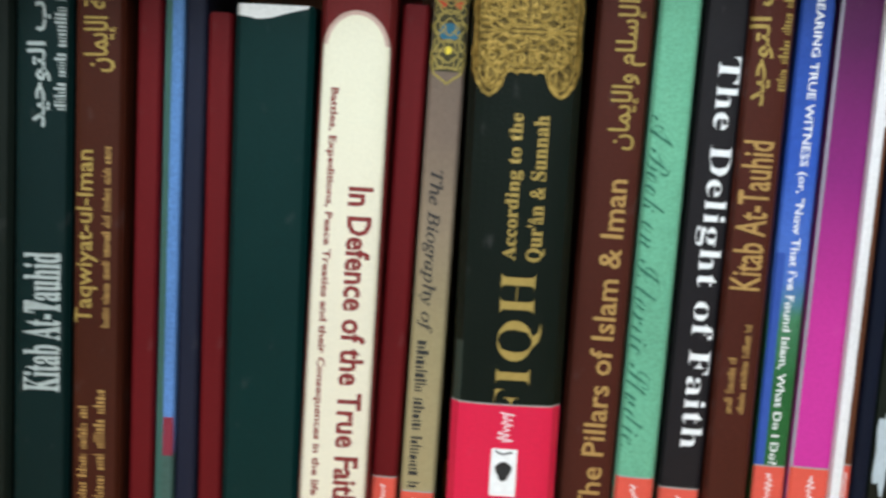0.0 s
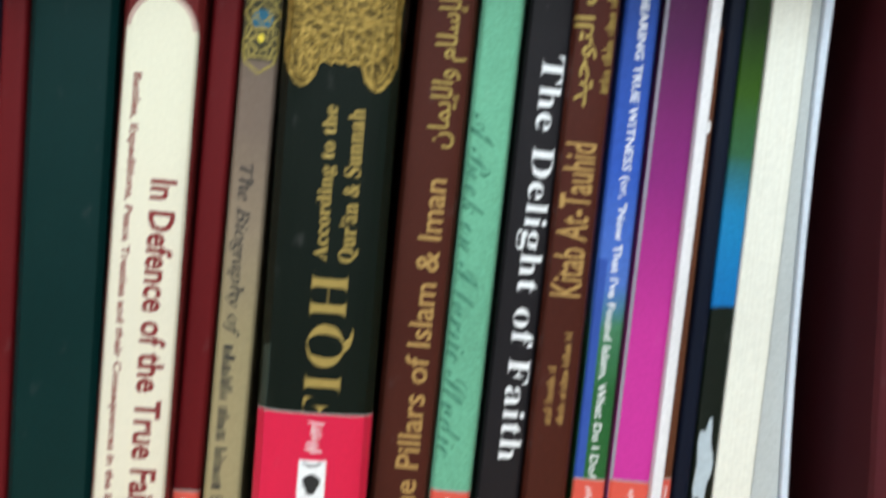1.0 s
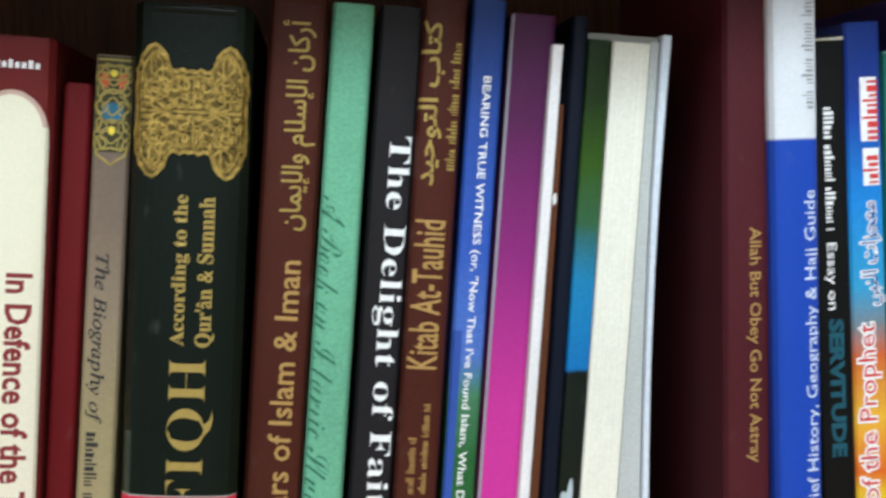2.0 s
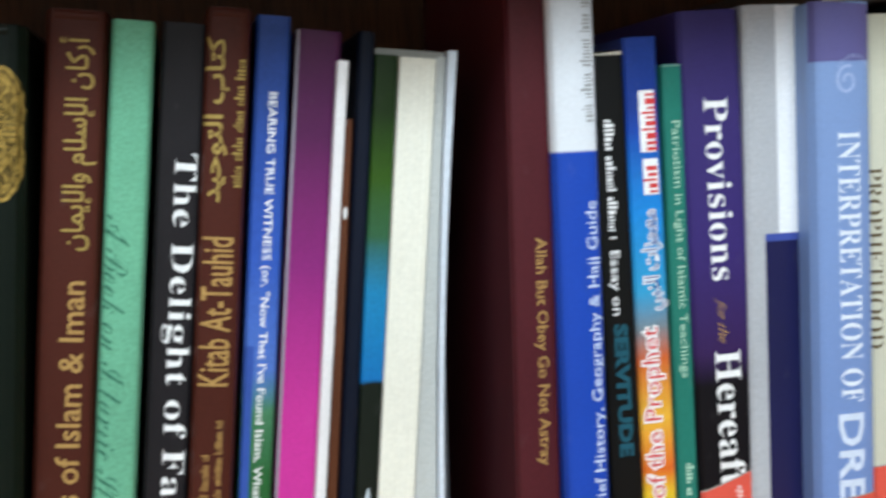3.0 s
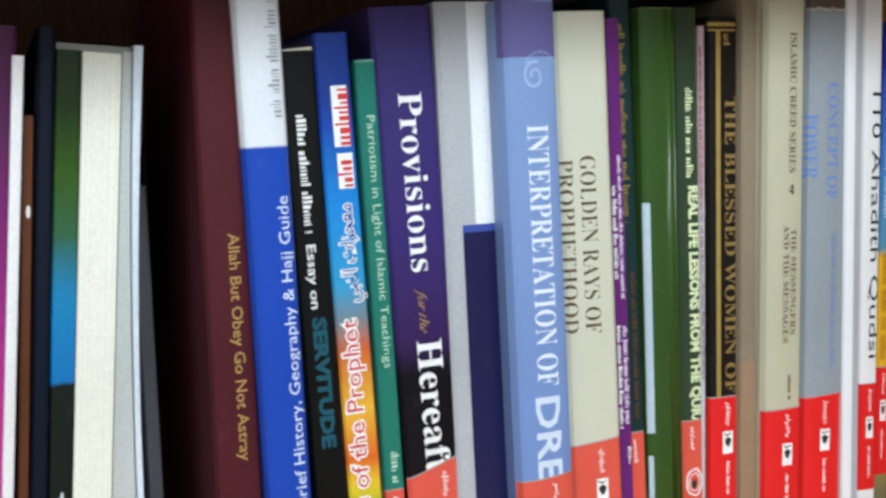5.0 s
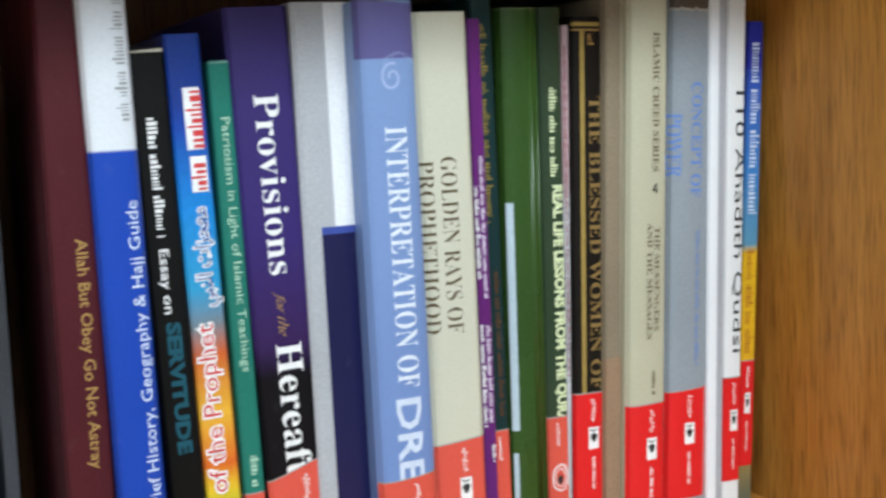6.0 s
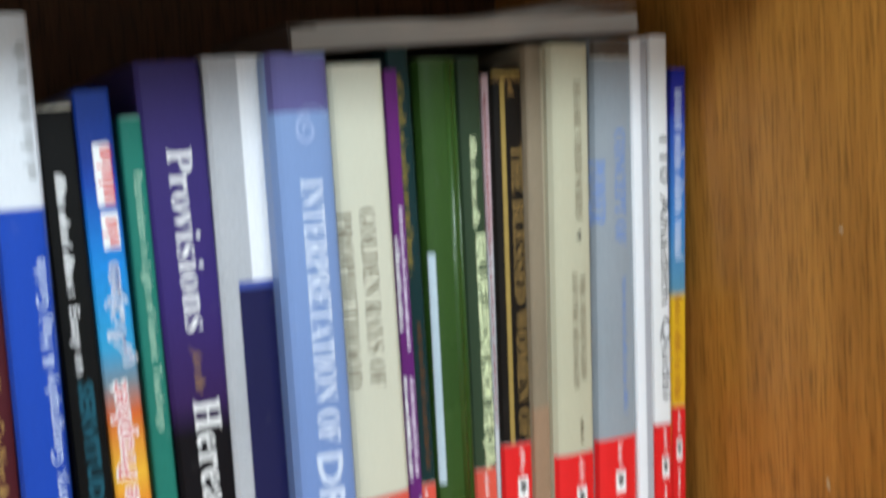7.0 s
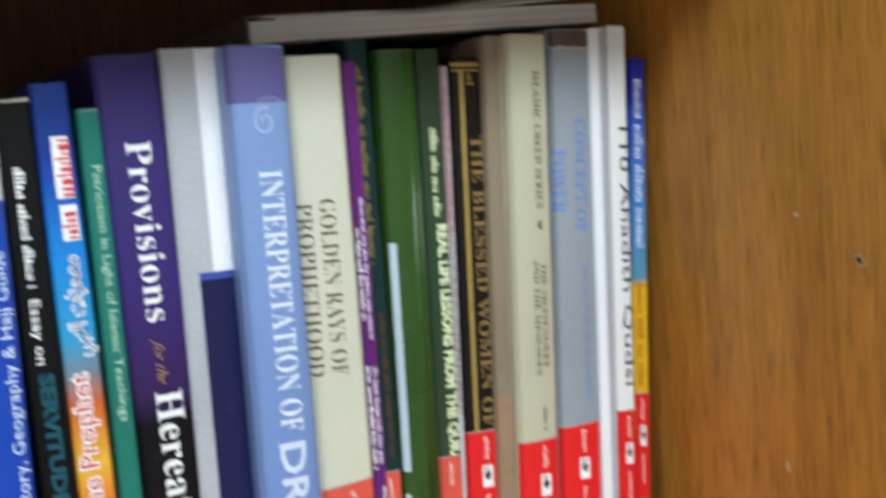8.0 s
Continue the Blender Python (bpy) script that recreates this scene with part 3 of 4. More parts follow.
s = book(12.1, 40.1, 257.5, 4.87, -8.0, C["fiqh"], "thick blackish-green hardback with a gilt arabesque band", True, 4.5, 165.0)
head_cap(s)
lettering(s, serif("FIQH"), 3.3, 80.1, 135.2, 15.7, GOLD, -0.014)
lettering(s, serif("According to the"), -1.6, 139.4, 192.0, 6.1, GOLD, 0.01)
lettering(s, serif("Qur'\u00e2n & Sunnah"), 7.2, 139.1, 191.5, 6.9, GOLD, 0.01)
sticker(s, 86.3, STICKER_PINK, 0, True, 0.5, True, None, 1.7)
oz1, oz0, hw = 243.0, 197.9, s.w / 2 - 1.0
mid, half = (oz0 + oz1) / 2, (oz1 - oz0) / 2


def scallop(k):
    """One quarter of the band's edge, from the middle out to the side, shrunk by k."""
    r = [(0, 0.62), (0.10, 0.60), (0.16, 0.64), (0.26, 0.60), (0.36, 0.62), (0.42, 0.70), (0.46, 0.84), (0.56, 0.94), (0.66, 1.0), (0.76, 0.96), (0.84, 0.86), (0.90, 0.80), (0.92, 0.70), (0.98, 0.62), (0.97, 0.48), (1.0, 0.36), (0.97, 0.2), (0.97, 0.0)]
    return [(a * (1 - k * 0.6), c - k) for a, c in r]


bm = bmesh.new()
for sx in (-1, 1):
    for sz in (-1, 1):
        for k, wd in ((0.0, 1.3), (0.10, 0.8)):
            strip(bm, [(sx * a * hw, mid + sz * c * half) for a, c in scallop(k)], wd)
        for j, (cx, cz, rx, rz) in enumerate(((0.64, 0.70, 0.10, 0.14), (0.64, 0.36, 0.16, 0.16), (0.64, 0.36, 0.08, 0.08), (0.30, 0.30, 0.13, 0.14), (0.86, 0.36, 0.07, 0.16), (0.14, 0.40, 0.09, 0.12), (0.44, 0.52, 0.09, 0.12), (0.45, 0.14, 0.14, 0.07), (0.8, 0.14, 0.12, 0.06), (0.15, 0.14, 0.12, 0.07))):
            strip(bm, ring_pts(sx * cx * hw, mid + sz * cz * half, rx * hw, rz * half, 18, 3 + j % 3, 0.18), 0.85)
        for a0, a1, c0, c1 in ((0.0, 0.95, 0.06, 0.06), (0.05, 0.55, 0.22, 0.50), (0.5, 0.95, 0.22, 0.55), (0.2, 0.6, 0.52, 0.2), (0.62, 0.95, 0.5, 0.2)):
            strip(bm, [(sx * hw * (a0 + (a1 - a0) * f), mid + sz * half * (c0 + (c1 - c0) * f + 0.05 * math.sin(f * 9))) for f in [i / 12 for i in range(13)]], 0.85)
        strip(bm, [(sx * 0.02 * hw, mid + sz * half * 0.5), (sx * 0.12 * hw, mid + sz * half * 0.56), (sx * 0.12 * hw, mid + sz * half * 0.32), (sx * 0.02 * hw, mid + sz * half * 0.28)], 0.8)
        strip(bm, [(sx * 0.58 * hw, mid + sz * half * 0.82), (sx * 0.64 * hw, mid + sz * half * 0.9), (sx * 0.7 * hw, mid + sz * half * 0.82), (sx * 0.64 * hw, mid + sz * half * 0.72)], 0.6)
strip(bm, [(-hw * 0.95, mid), (hw * 0.95, mid)], 0.9)
flat("gilt_band", bm, s, ink("embossed_gilt", (0.42, 0.275, 0.07), 0.36, 0.45, 0.5, 1.45, 0.5), 0.30, "gilt arabesque band")
bm = bmesh.new()
edge = [q for q in scallop(0.0) if q[0] < 0.93]
columns = []
for i in range(49):
    a = -0.92 + 1.84 * i / 48
    top = float(np.interp(abs(a), [q[0] for q in edge], [q[1] for q in edge]))
    columns.append([bm.verts.new((a * hw, 0, mid + side * top * half)) for side in (-1, 1)])
for (p0, p1), (q0, q1) in zip(columns, columns[1:]):
    bm.faces.new((p0, q0, q1, p1))
flat("gilt_ground", bm, s, ink("rubbed_gilt", (0.13, 0.085, 0.022), 0.45, 0.3, 0.2, 1.9, 0.4), 0.14)
foil(s, -s.w / 2 + 0.8, -s.w / 2 + 3.2, 84.4, 108.8, paint("worn_clear_tape", (0.03, 0.045, 0.035), 0.25, 0.4), 0.1, "tape_edge")

s = book(43.2, 20.7, 262.3, 5.90, 0.0, C["brown"], "chestnut brown hardback with gold title", True, 2.2)
head_cap(s)
lettering(s, "The Pillars of Islam & Iman", 1.5, 41.1, 167.3, 8.3, DULL_GOLD, 0.012)
lettering(s, ARKAN, 1.4, 178.1, 252.5, 13.6, GOLD, 0.012)

s = book(61.0, 14.5, 258.0, 6.21, -2.0, C["mint"], "mint green book with handwritten-style title", False, 2.0)
lettering(s, script("A Book on Islamic Studies"), -2.5, 189.5, 64.4, 9.2, DARK_GREEN_INK, -0.012, 0.3)
sticker(s, 55.4, STICKER_SALMON, 0, False)

s = book(78.7, 15.5, 257.4, 6.20, 3.0, C["black"], "charcoal book with white title lettering", False, 0.8)
lettering(s, serif("The Delight of Faith"), 1.5, 210.7, 64.6, 10.1, WHITE_INK, -0.006)
sticker(s, 48.9, STICKER_SALMON, 0, False)

s = book(95.9, 15.9, 262.0, 5.82, 0.0, C["brown"], "chestnut brown hardback with gold Arabic title", True, 1.8)
head_cap(s)
lettering(s, "Kitab At-Tauhid", -0.8, 124.9, 179.4, 11.1, DULL_GOLD, 0.012)
lettering(s, TAUHID, -3.3, 191.8, 251.0, 8.7, GOLD, 0.02)
words(s, 4.8, 197.7, 244.0, 4.2, GOLD, 21, density=0.4)
words(s, -2.5, 78.6, 99.9, 3.4, DULL_GOLD, 22, density=0.6)
words(s, 2.1, 78.7, 112.1, 3.0, DULL_GOLD, 23, density=0.7)

M = blend("blue_green_print", [(0, (0.03, 0.13, 0.035)), (94.9, (0.02, 0.11, 0.03)), (118.4, (0.06, 0.20, 0.10)), (133.3, (0.08, 0.17, 0.52)), (175.6, (0.03, 0.09, 0.42)), (240, (0.022, 0.06, 0.26))], 0.35, 0.2, 0.15, 0.012)
s = book(112.3, 12.1, 259.0, 5.82, 3.0, M, "blue paperback shading to green at the foot", False, 0.6)
lettering(s, "BEARING TRUE WITNESS (or, \"Now That I've Found Islam, What Do I Do?\")", 0.3, 231.2, 53.7, 4.0, WHITE_INK, 0.012)
foil(s, -s.w / 2 + 0.2, -s.w / 2 + 3.6, s.low, 137.5, paint("plain_blue_print", (0.035, 0.085, 0.36), 0.35, 0.2), 0.1)
sticker(s, 56.9, STICKER_SALMON, 0, False)

M = blend("purple_magenta_print", [(0, (0.58, 0.035, 0.30)), (110, (0.54, 0.035, 0.29)), (165, (0.24, 0.02, 0.17)), (215, (0.085, 0.014, 0.07)), (265, (0.06, 0.010, 0.05))], 0.35, 0.2, 0.08)
s = book(127.8, 16.4, 253.4, 6.08, 3.0, M, "magenta paperback darkening to purple at the top", False, 0.8)
foil(s, -s.w / 2 + 0.05, -s.w / 2 + 1.0, s.low, s.h - 0.4, paint("grey_cover_edge", (0.35, 0.33, 0.38), 0.5), 0.1, "cover_edge")
sticker(s, 55.8, STICKER_SALMON, 0, False)

s = book(136.1, 4.1, 241.7, 6.18, -2.0, paint("white_card", (0.75, 0.73, 0.74), 0.5), "thin white booklet with a bare spine", False, 0.2, 120.0)
s = book(142.6, 3.8, 220.3, 5.60, 8.0, paint("reddish_brown_card", (0.12, 0.04, 0.018), 0.5, 0, 0.2, 0.3), "thin reddish-brown booklet with pale specks", False, 0.2, 120.0)
bm = bmesh.new()
spot(bm, 0.4, 185.0, 0.8, 2.4)
flat("pale_speck", bm, s, WHITE_INK, 0.14)
sticker(s, 55.0, STICKER_SALMON, 0, False)
s = book(148.05, 6.7, 252.8, 5.70, 8.0, paint("midnight_blue_cloth", (0.004, 0.007, 0.018), 0.45), "midnight blue hardback with a plain spine", True, 1.5)

M = blend("green_blue_photo_print", [(0, (0.004, 0.006, 0.005)), (120.4, (0.006, 0.010, 0.006)), (121.9, (0.005, 0.16, 0.45)), (154.8, (0.01, 0.20, 0.42)), (176.9, (0.03, 0.11, 0.05)), (198.8, (0.03, 0.085, 0.008)), (225, (0.012, 0.03, 0.006))], 0.3, 0.3, 0.15, 0.004)
s = book(155.95, 9.0, 243.9, 5.70, 8.0, M, "glossy book printed green, blue and black", False, 0.4)
bm = bmesh.new()
bm.faces.new([bm.verts.new((x, 0, z)) for x, z in ring_pts(-0.4, 60.0, 3.0, 16.0, 26, 5, 0.2)[:-1]])
flat("pale_print", bm, s, ink("misty_white_print", (0.45, 0.52, 0.56)), 0.12)


def fanned(bm, left, right, y, z0, z1, steps=14):
    """A sheaf between two bent sides, given in mm by the fraction of its height."""
    rings = []
    for k in range(steps + 1):
        f = k / steps
        a, c = left(f), right(f)
        plan = ((a, 140), (a, y + 0.5), (a + 0.4, y), (c - 0.4, y), (c, y + 0.5), (c, 140))
        rings.append([bm.verts.new((px * MM, py * MM, (z0 + (z1 - z0) * f) * MM)) for px, py in plan])
    for lower, upper in zip(rings, rings[1:]):
        for i in range(6):
            bm.faces.new((lower[i], lower[(i + 1) % 6], upper[(i + 1) % 6], upper[i]))
    bm.faces.new(rings[0][::-1])
    bm.faces.new(rings[-1])
    bmesh.ops.recalc_face_normals(bm, faces=bm.faces)


def pages_out(x, w, h, lean, y):
    """A paperback shelved with its page edges outwards, its far cover bent."""
    ob = thing("book", pose(x * MM, y * MM, SHELF, 0, lean, 0), "cream-paged book shelved with its page edges outwards", "book", "books on the shelf")
    low = w / 2 * math.tan(radians(abs(lean))) + 0.2
    page_left, page_right = (lambda f: -10.2 - 0.8 * (1 - f)), (lambda f: 3.9 - 0.6 * (1 - f))
    leaf_left, leaf_right = (lambda f: page_right(f) + 0.15), (lambda f: 7.9 + 10.0 * (1 - f) ** 2)
    board_left, board_right = (lambda f: leaf_right(f) + 0.15), (lambda f: leaf_right(f) + 3.7 - 1.3 * math.sin(math.pi * f))
    bm = bmesh.new()
    fanned(bm, page_left, page_right, 0.6, low, h - 2.5)
    part("page_block", bm, CREAM_PAPER, ob, "cream page edges")
    # inner pages coloured grey for the shadow they lie in
    bm = bmesh.new()
    fanned(bm, leaf_left, leaf_right, 2.0, low, h - 1.5)
    part("end_leaves", bm, paint("shaded_page_grey", (0.46, 0.48, 0.47), 0.7), ob, "inner page edges painted in shaded grey")
    bm = bmesh.new()
    fanned(bm, board_left, board_right, -0.6, low, h + 1.0)
    part("cover", bm, paint("pale_blue_white_board", (0.62, 0.68, 0.76), 0.35, 0.2), ob, "pale bluish-white bent cover")
    bm = bmesh.new()
    block(bm, (-w / 2 - 9.0) * MM, (w * 0.33) * MM, 3.0 * MM, 4.0 * MM, (h - 2.4) * MM, (h + 0.3) * MM)
    part("cover_lip", bm, paint("grey_board_lip", (0.30, 0.30, 0.28), 0.6), ob, "grey board edge above the pages")
    bm = bmesh.new()
    block(bm, (-w / 2) * MM, (w * 0.49) * MM, 141 * MM, 142 * MM, low * MM, h * MM)
    part("cover", bm, C["black"], ob)


pages_out(171.1, 20.9, 244.5, 5.70, 6.0)
s = book(203.2, 6.0, 189.0, 1.26, 60.0, paint("grey_card", (0.12, 0.125, 0.14), 0.5, 0, 0.2), "grey booklet leaning against its neighbour", False, 0.2, 100.0)

s = book(227.7, 18.0, 293.2, 1.01, -5.0, paint("dark_maroon_cloth", (0.072, 0.012, 0.0165), 0.45), "tall dark maroon hardback with gold title", True, 1.6)
lettering(s, "Allah But Obey Go Not Astray", 1.8, 171.2, 83.0, 5.7, DULL_GOLD, 0.01)

M = blend("white_blue_print", [(0, (0.010, 0.055, 0.40)), (202.9, (0.012, 0.06, 0.40)), (203.5, (0.70, 0.73, 0.78)), (270, (0.64, 0.67, 0.72))], 0.32, 0.25, 0.06)
s = book(246.8, 18.0, 273.5, 0.03, -10.0, M, "tall blue paperback with a white top", False, 3.0)
words(s, 4.6, 213.8, 264.1, 5.2, GREY_INK, 31, density=0.5)
lettering(s, "A Brief History, Geography & Hajj Guide", 5.3, 55.0, 184.2, 6.0, PALE_BLUE_INK, 0.004)

s = book(266.9, 13.7, 240.7, -0.91, -3.0, paint("black_print", (0.0035, 0.0035, 0.0035), 0.5, 0.0, 0.2, 0.01), "slim black paperback with white lettering", False, 0.6)
worn_edge(s, 1.3, 0.8, PALE_RIM)
words(s, -0.5, 214.4, 167.6, 4.4, WHITE_INK, 33)
lettering(s, "Essay on", -1.1, 163.8, 138.4, 4.9, WHITE_INK, 0.01)
lettering(s, "SERVITUDE", 0.4, 135.0, 82.0, 6.0, TEAL_INK, 0.05)

M = blend("blue_orange_print", [(0, (0.10, 0.30, 0.02)), (57.1, (0.30, 0.45, 0.02)), (67.6, (0.75, 0.50, 0.03)), (78.3, (0.68, 0.13, 0.02)), (99.1, (0.78, 0.42, 0.04)), (122.2, (0.60, 0.12, 0.03)), (134.8, (0.18, 0.22, 0.25)), (149.7, (0.03, 0.30, 0.55)), (181.4, (0.012, 0.22, 0.62)), (212.5, (0.012, 0.06, 0.36)), (222, (0.012, 0.04, 0.24))], 0.3, 0.3, 0.1, 0.006)
s = book(281.2, 13.8, 245.7, -0.92, -2.0, M, "paperback printed blue shading to orange flames", False, 0.6)
bm = bmesh.new()
strip(bm, [(2.1 , 184.7), (2.1, 198.7)], 6.4)
strip(bm, [(1.6 , 201.3), (1.6, 225.2)], 6.4)
flat("lettering_halo", bm, s, WHITE_INK, 0.14)
words(s, 1.9, 185.4, 198.2, 6.9, RED_INK, 36, 0.2)
words(s, 2.4, 201.8, 224.6, 6.9, RED_INK, 35, 0.2)
lettering(s, MIRACLES, 2.0, 138.8, 179.1, 10.8, WHITE_INK, 0.06, 0, 0.14)
lettering(s, MIRACLES, 2.0, 139.3, 178.6, 9.4, NAVY_INK, 0.0, 0, 0.2)
lettering(s, "s of the Prophet", -0.7, 54.7, 133.2, 10.2, WHITE_INK, 0.07, 0, 0.14)
lettering(s, "s of the Prophet", -0.6, 55.6, 132.5, 9.0, RED_INK, 0.0, 0, 0.2)

s = book(294.6, 9.3, 235.3, -0.66, 2.0, paint("teal_board", (0.018, 0.17, 0.13), 0.4, 0.1, 0.1), "slim teal hardback with pale lettering", True, 0.5)
worn_edge(s, 0.7, 0.3, paint("rubbed_teal", (0.20, 0.36, 0.31), 0.6))
lettering(s, "Patriotism in Light of Islamic Teachings", 0.4, 213.0, 110.2, 4.5, ink("pale_mint_ink", (0.45, 0.66, 0.50)), 0.0)
words(s, 0.8, 74.9, 61.6, 3.9, ink("mint_ink", (0.40, 0.62, 0.48)), 37)
sticker(s, 59.1, STICKER_SALMON, 0, False)

M = blend("purple_black_print", [(0, (0.004, 0.0035, 0.005)), (108.1, (0.005, 0.004, 0.006)), (121.3, (0.036, 0.015, 0.08)), (165.0, (0.038, 0.022, 0.14)), (235, (0.042, 0.029, 0.14))], 0.42, 0.04, 0.08, 0.004)
s = book(314.3, 26.1, 255.9, -1.36, 3.0, M, "thick purple book turning black at the foot", False, 1.8)
lettering(s, serif("Provisions"), 0.9, 221.5, 148.4, 10.3, WHITE_INK, -0.004)
lettering(s, italic("for the"), -1.1, 141.6, 122.7, 5.4, DULL_GOLD, 0.0, 0.3)
lettering(s, serif("Hereafter"), 0.9, 119.8, 48.5, 11.2, WHITE_INK, 0.0)
sticker(s, 66.4, STICKER_SALMON, 8.0, False, 3)

s = book(333.9, 25.5, 257.1, 0.19, 0.0, paint("silver_grey_board", (0.42, 0.43, 0.46), 0.35, 0.2), "silver-grey book with a white band and a navy panel", False, 1.0)
u_left, u_right = -5.3, min(10.7, s.w * 0.46)
foil(s, u_left + 6.0, u_right, 165.0, s.h - 0.4, paint("glossy_white_print", (0.78, 0.79, 0.82), 0.3, 0.3), 0.1)
foil(s, u_left, u_right + 0.4, s.low, 165.3, paint("deep_navy_print", (0.010, 0.010, 0.060), 0.22, 0.6), 0.13, "printed_panel", 0, "deep navy panel")
foil(s, u_left, u_right + 0.4, 162.9, 166.0, ink("royal_blue_line", (0.05, 0.08, 0.33)), 0.17, "printed_line")

M = blend("periwinkle_print", [(0, (0.15, 0.24, 0.52)), (229.0, (0.20, 0.30, 0.54)), (260, (0.20, 0.30, 0.54))], 0.36, 0.15, 0.05)
s = book(356.6, 26.6, 256.0, 0.16, -10.0, M, "periwinkle blue book with pale title lettering", False, 5.0)
foil(s, -s.w / 2 + 0.3, s.w / 2 - 0.3, 233.1, s.h - 0.3, paint("dusky_violet_print", (0.115, 0.105, 0.27), 0.36, 0.15, 0.05), 0.1, "printed_panel", -2.0)
lettering(s, serif("INTERPRETATION OF"), 1.5, 205.7, 97.5, 9.8, PALE_WHITE_INK, -0.004)
lettering(s, "DREAMS", 0.8, 92.8, 19.0, 11.5, PALE_BLUE_INK, 0.022)
bm = bmesh.new()
cu, cv = 1.0, 225.4
strip(bm, [(cu + 5.0 * (1 - 0.75 * f) * math.cos(1.2 + f * 8.5), cv + 6.0 * (1 - 0.75 * f) * math.sin(1.2 + f * 8.5)) for f in [i / 30 for i in range(31)]], 1.1)
for k in range(12):
    a = math.pi * (0.1 + 0.8 * k / 11)
    strip(bm, [(cu + 3 + 6.0 * math.cos(a), cv + 4 + 5.0 * math.sin(a)), (cu + 3 + 7.2 * math.cos(a), cv + 4 + 6.2 * math.sin(a))], 0.4)
flat("spine_emblem", bm, s, ink("soft_blue_print", (0.36, 0.44, 0.68)), 0.15)
sticker(s, 58.5, STICKER_SALMON, 2.0, False, 3)

s = book(383.6, 24.3, 251.8, 0.20, -6.0, paint("ivory_board", (0.58, 0.57, 0.46), 0.45, 0.1, 0.05), "ivory paperback with two lines of dark title", False, 1.0)
lettering(s, serif("GOLDEN RAYS OF"), 0.7, 191.4, 115.6, 7.6, BROWN_INK, -0.012)
lettering(s, serif("PROPHETHOOD"), -9.6, 190.4, 116.3, 6.7, BROWN_INK, -0.012)
sticker(s, 67.9, STICKER_SALMON, 1.6, True, 2)

s = book(400.5, 6.4, 249.0, 0.40, -2.0, paint("bright_purple_print", (0.12, 0.018, 0.15), 0.35, 0.2), "thin purple booklet with white lettering", False, 0.3, 120.0)
words(s, 0.9, 190.5, 128.0, 2.2, LILAC_INK, 41)
words(s, -1.9, 177.5, 137.0, 2.4, WHITE_INK, 42)
words(s, -1.7, 116.4, 70.4, 2.5, WHITE_INK, 45)
words(s, 1.2, 115.9, 72.0, 2.6, LILAC_INK, 46)
words(s, 1.6, 62.0, 53.8, 1.8, WHITE_INK, 47)
s = book(407.4, 10.4, 258.5, 0.10, 2.0, paint("blackish_teal_print", (0.008, 0.030, 0.032), 0.35, 0.2), "dark teal book with small gold lettering", False, 0.8)
words(s, -0.2, 246.7, 160.0, 4.7, ink("dim_gold_ink", (0.30, 0.22, 0.05)), 43, density=0.3)
words(s, 1.9, 138.8, 72.5, 3.4, ink("rust_ink", (0.12, 0.05, 0.02)), 44, density=0.4)
sticker(s, 66.8, STICKER_SALMON, 0, False)

s = book(422.4, 20.1, 253.7, 0.90, 5.0, paint("leaf_green_board", (0.030, 0.074, 0.014), 0.28, 0.5, 0.2), "leaf-green hardback with a rounded spine", True, 4.6)
worn_edge(s, 0.6, 0.3, paint("rubbed_green", (0.16, 0.22, 0.10), 0.6))
ridge(s, 4.2, 3.4, 1.3)
ridge(s, 8.0, 1.6, 0.8)
bm = bmesh.new()
patch(bm, -s.w / 2 + 1.2, -s.w / 2 + 4.2, 64.9, 168.5, 3, 8)
flat("tape_strip", bm, s, TAPE, 0.3, "pale strip of tape")
bm = bmesh.new()
patch(bm, -s.w / 2 + 1.4, -s.w / 2 + 3.4, 30.9, 54.5, 3, 4)
flat("tape_strip", bm, s, TAPE, 0.3)

s = book(439.7, 11.9, 254.0, 1.15, 8.0, paint("forest_green_print", (0.032, 0.056, 0.030), 0.36, 0.2), "forest green paperback with pale lettering", False, 0.8)
words(s, 0.8, 218.3, 176.8, 4.3, PALE_GREEN_INK, 51, density=0.8)
lettering(s, "REAL LIFE LESSONS FROM THE QURAN", 2.2, 174.3, 58.3, 6.8, PALE_GREEN_INK, 0.045, keep=True)
lab = sticker(s, 66.3, STICKER_SALMON, 0, False)
# white rings paint the reflections in the tape over the label
for rx, rz, wd in ((4.1, 6.2, 0.8), (2.7, 4.2, 0.5)):
    bm = bmesh.new()
    strip(bm, ring_pts(0.8, 37.0, rx, rz, 24, 5, 0.05), wd)
    flat("label_mark", bm, s, WHITE_INK, 0.30).parent = lab
bm = bmesh.new()
spot(bm, 0.6, 36.2, 1.5, 2.2)
flat("label_mark", bm, s, BLACK_INK, 0.32).parent = lab
M = blend("pale_pink_card", [(0, (0.55, 0.56, 0.58)), (160, (0.58, 0.58, 0.60)), (178, (0.52, 0.37, 0.39)), (250, (0.50, 0.35, 0.37))], 0.45, 0.1, 0.08)
s = book(448.3, 4.4, 246.0, 1.43, 10.0, M, "thin pale pink booklet", False, 0.2, 120.0)
words(s, -0.7, 236.9, 83.7, 2.1, MAROON_INK, 52, density=0.5)

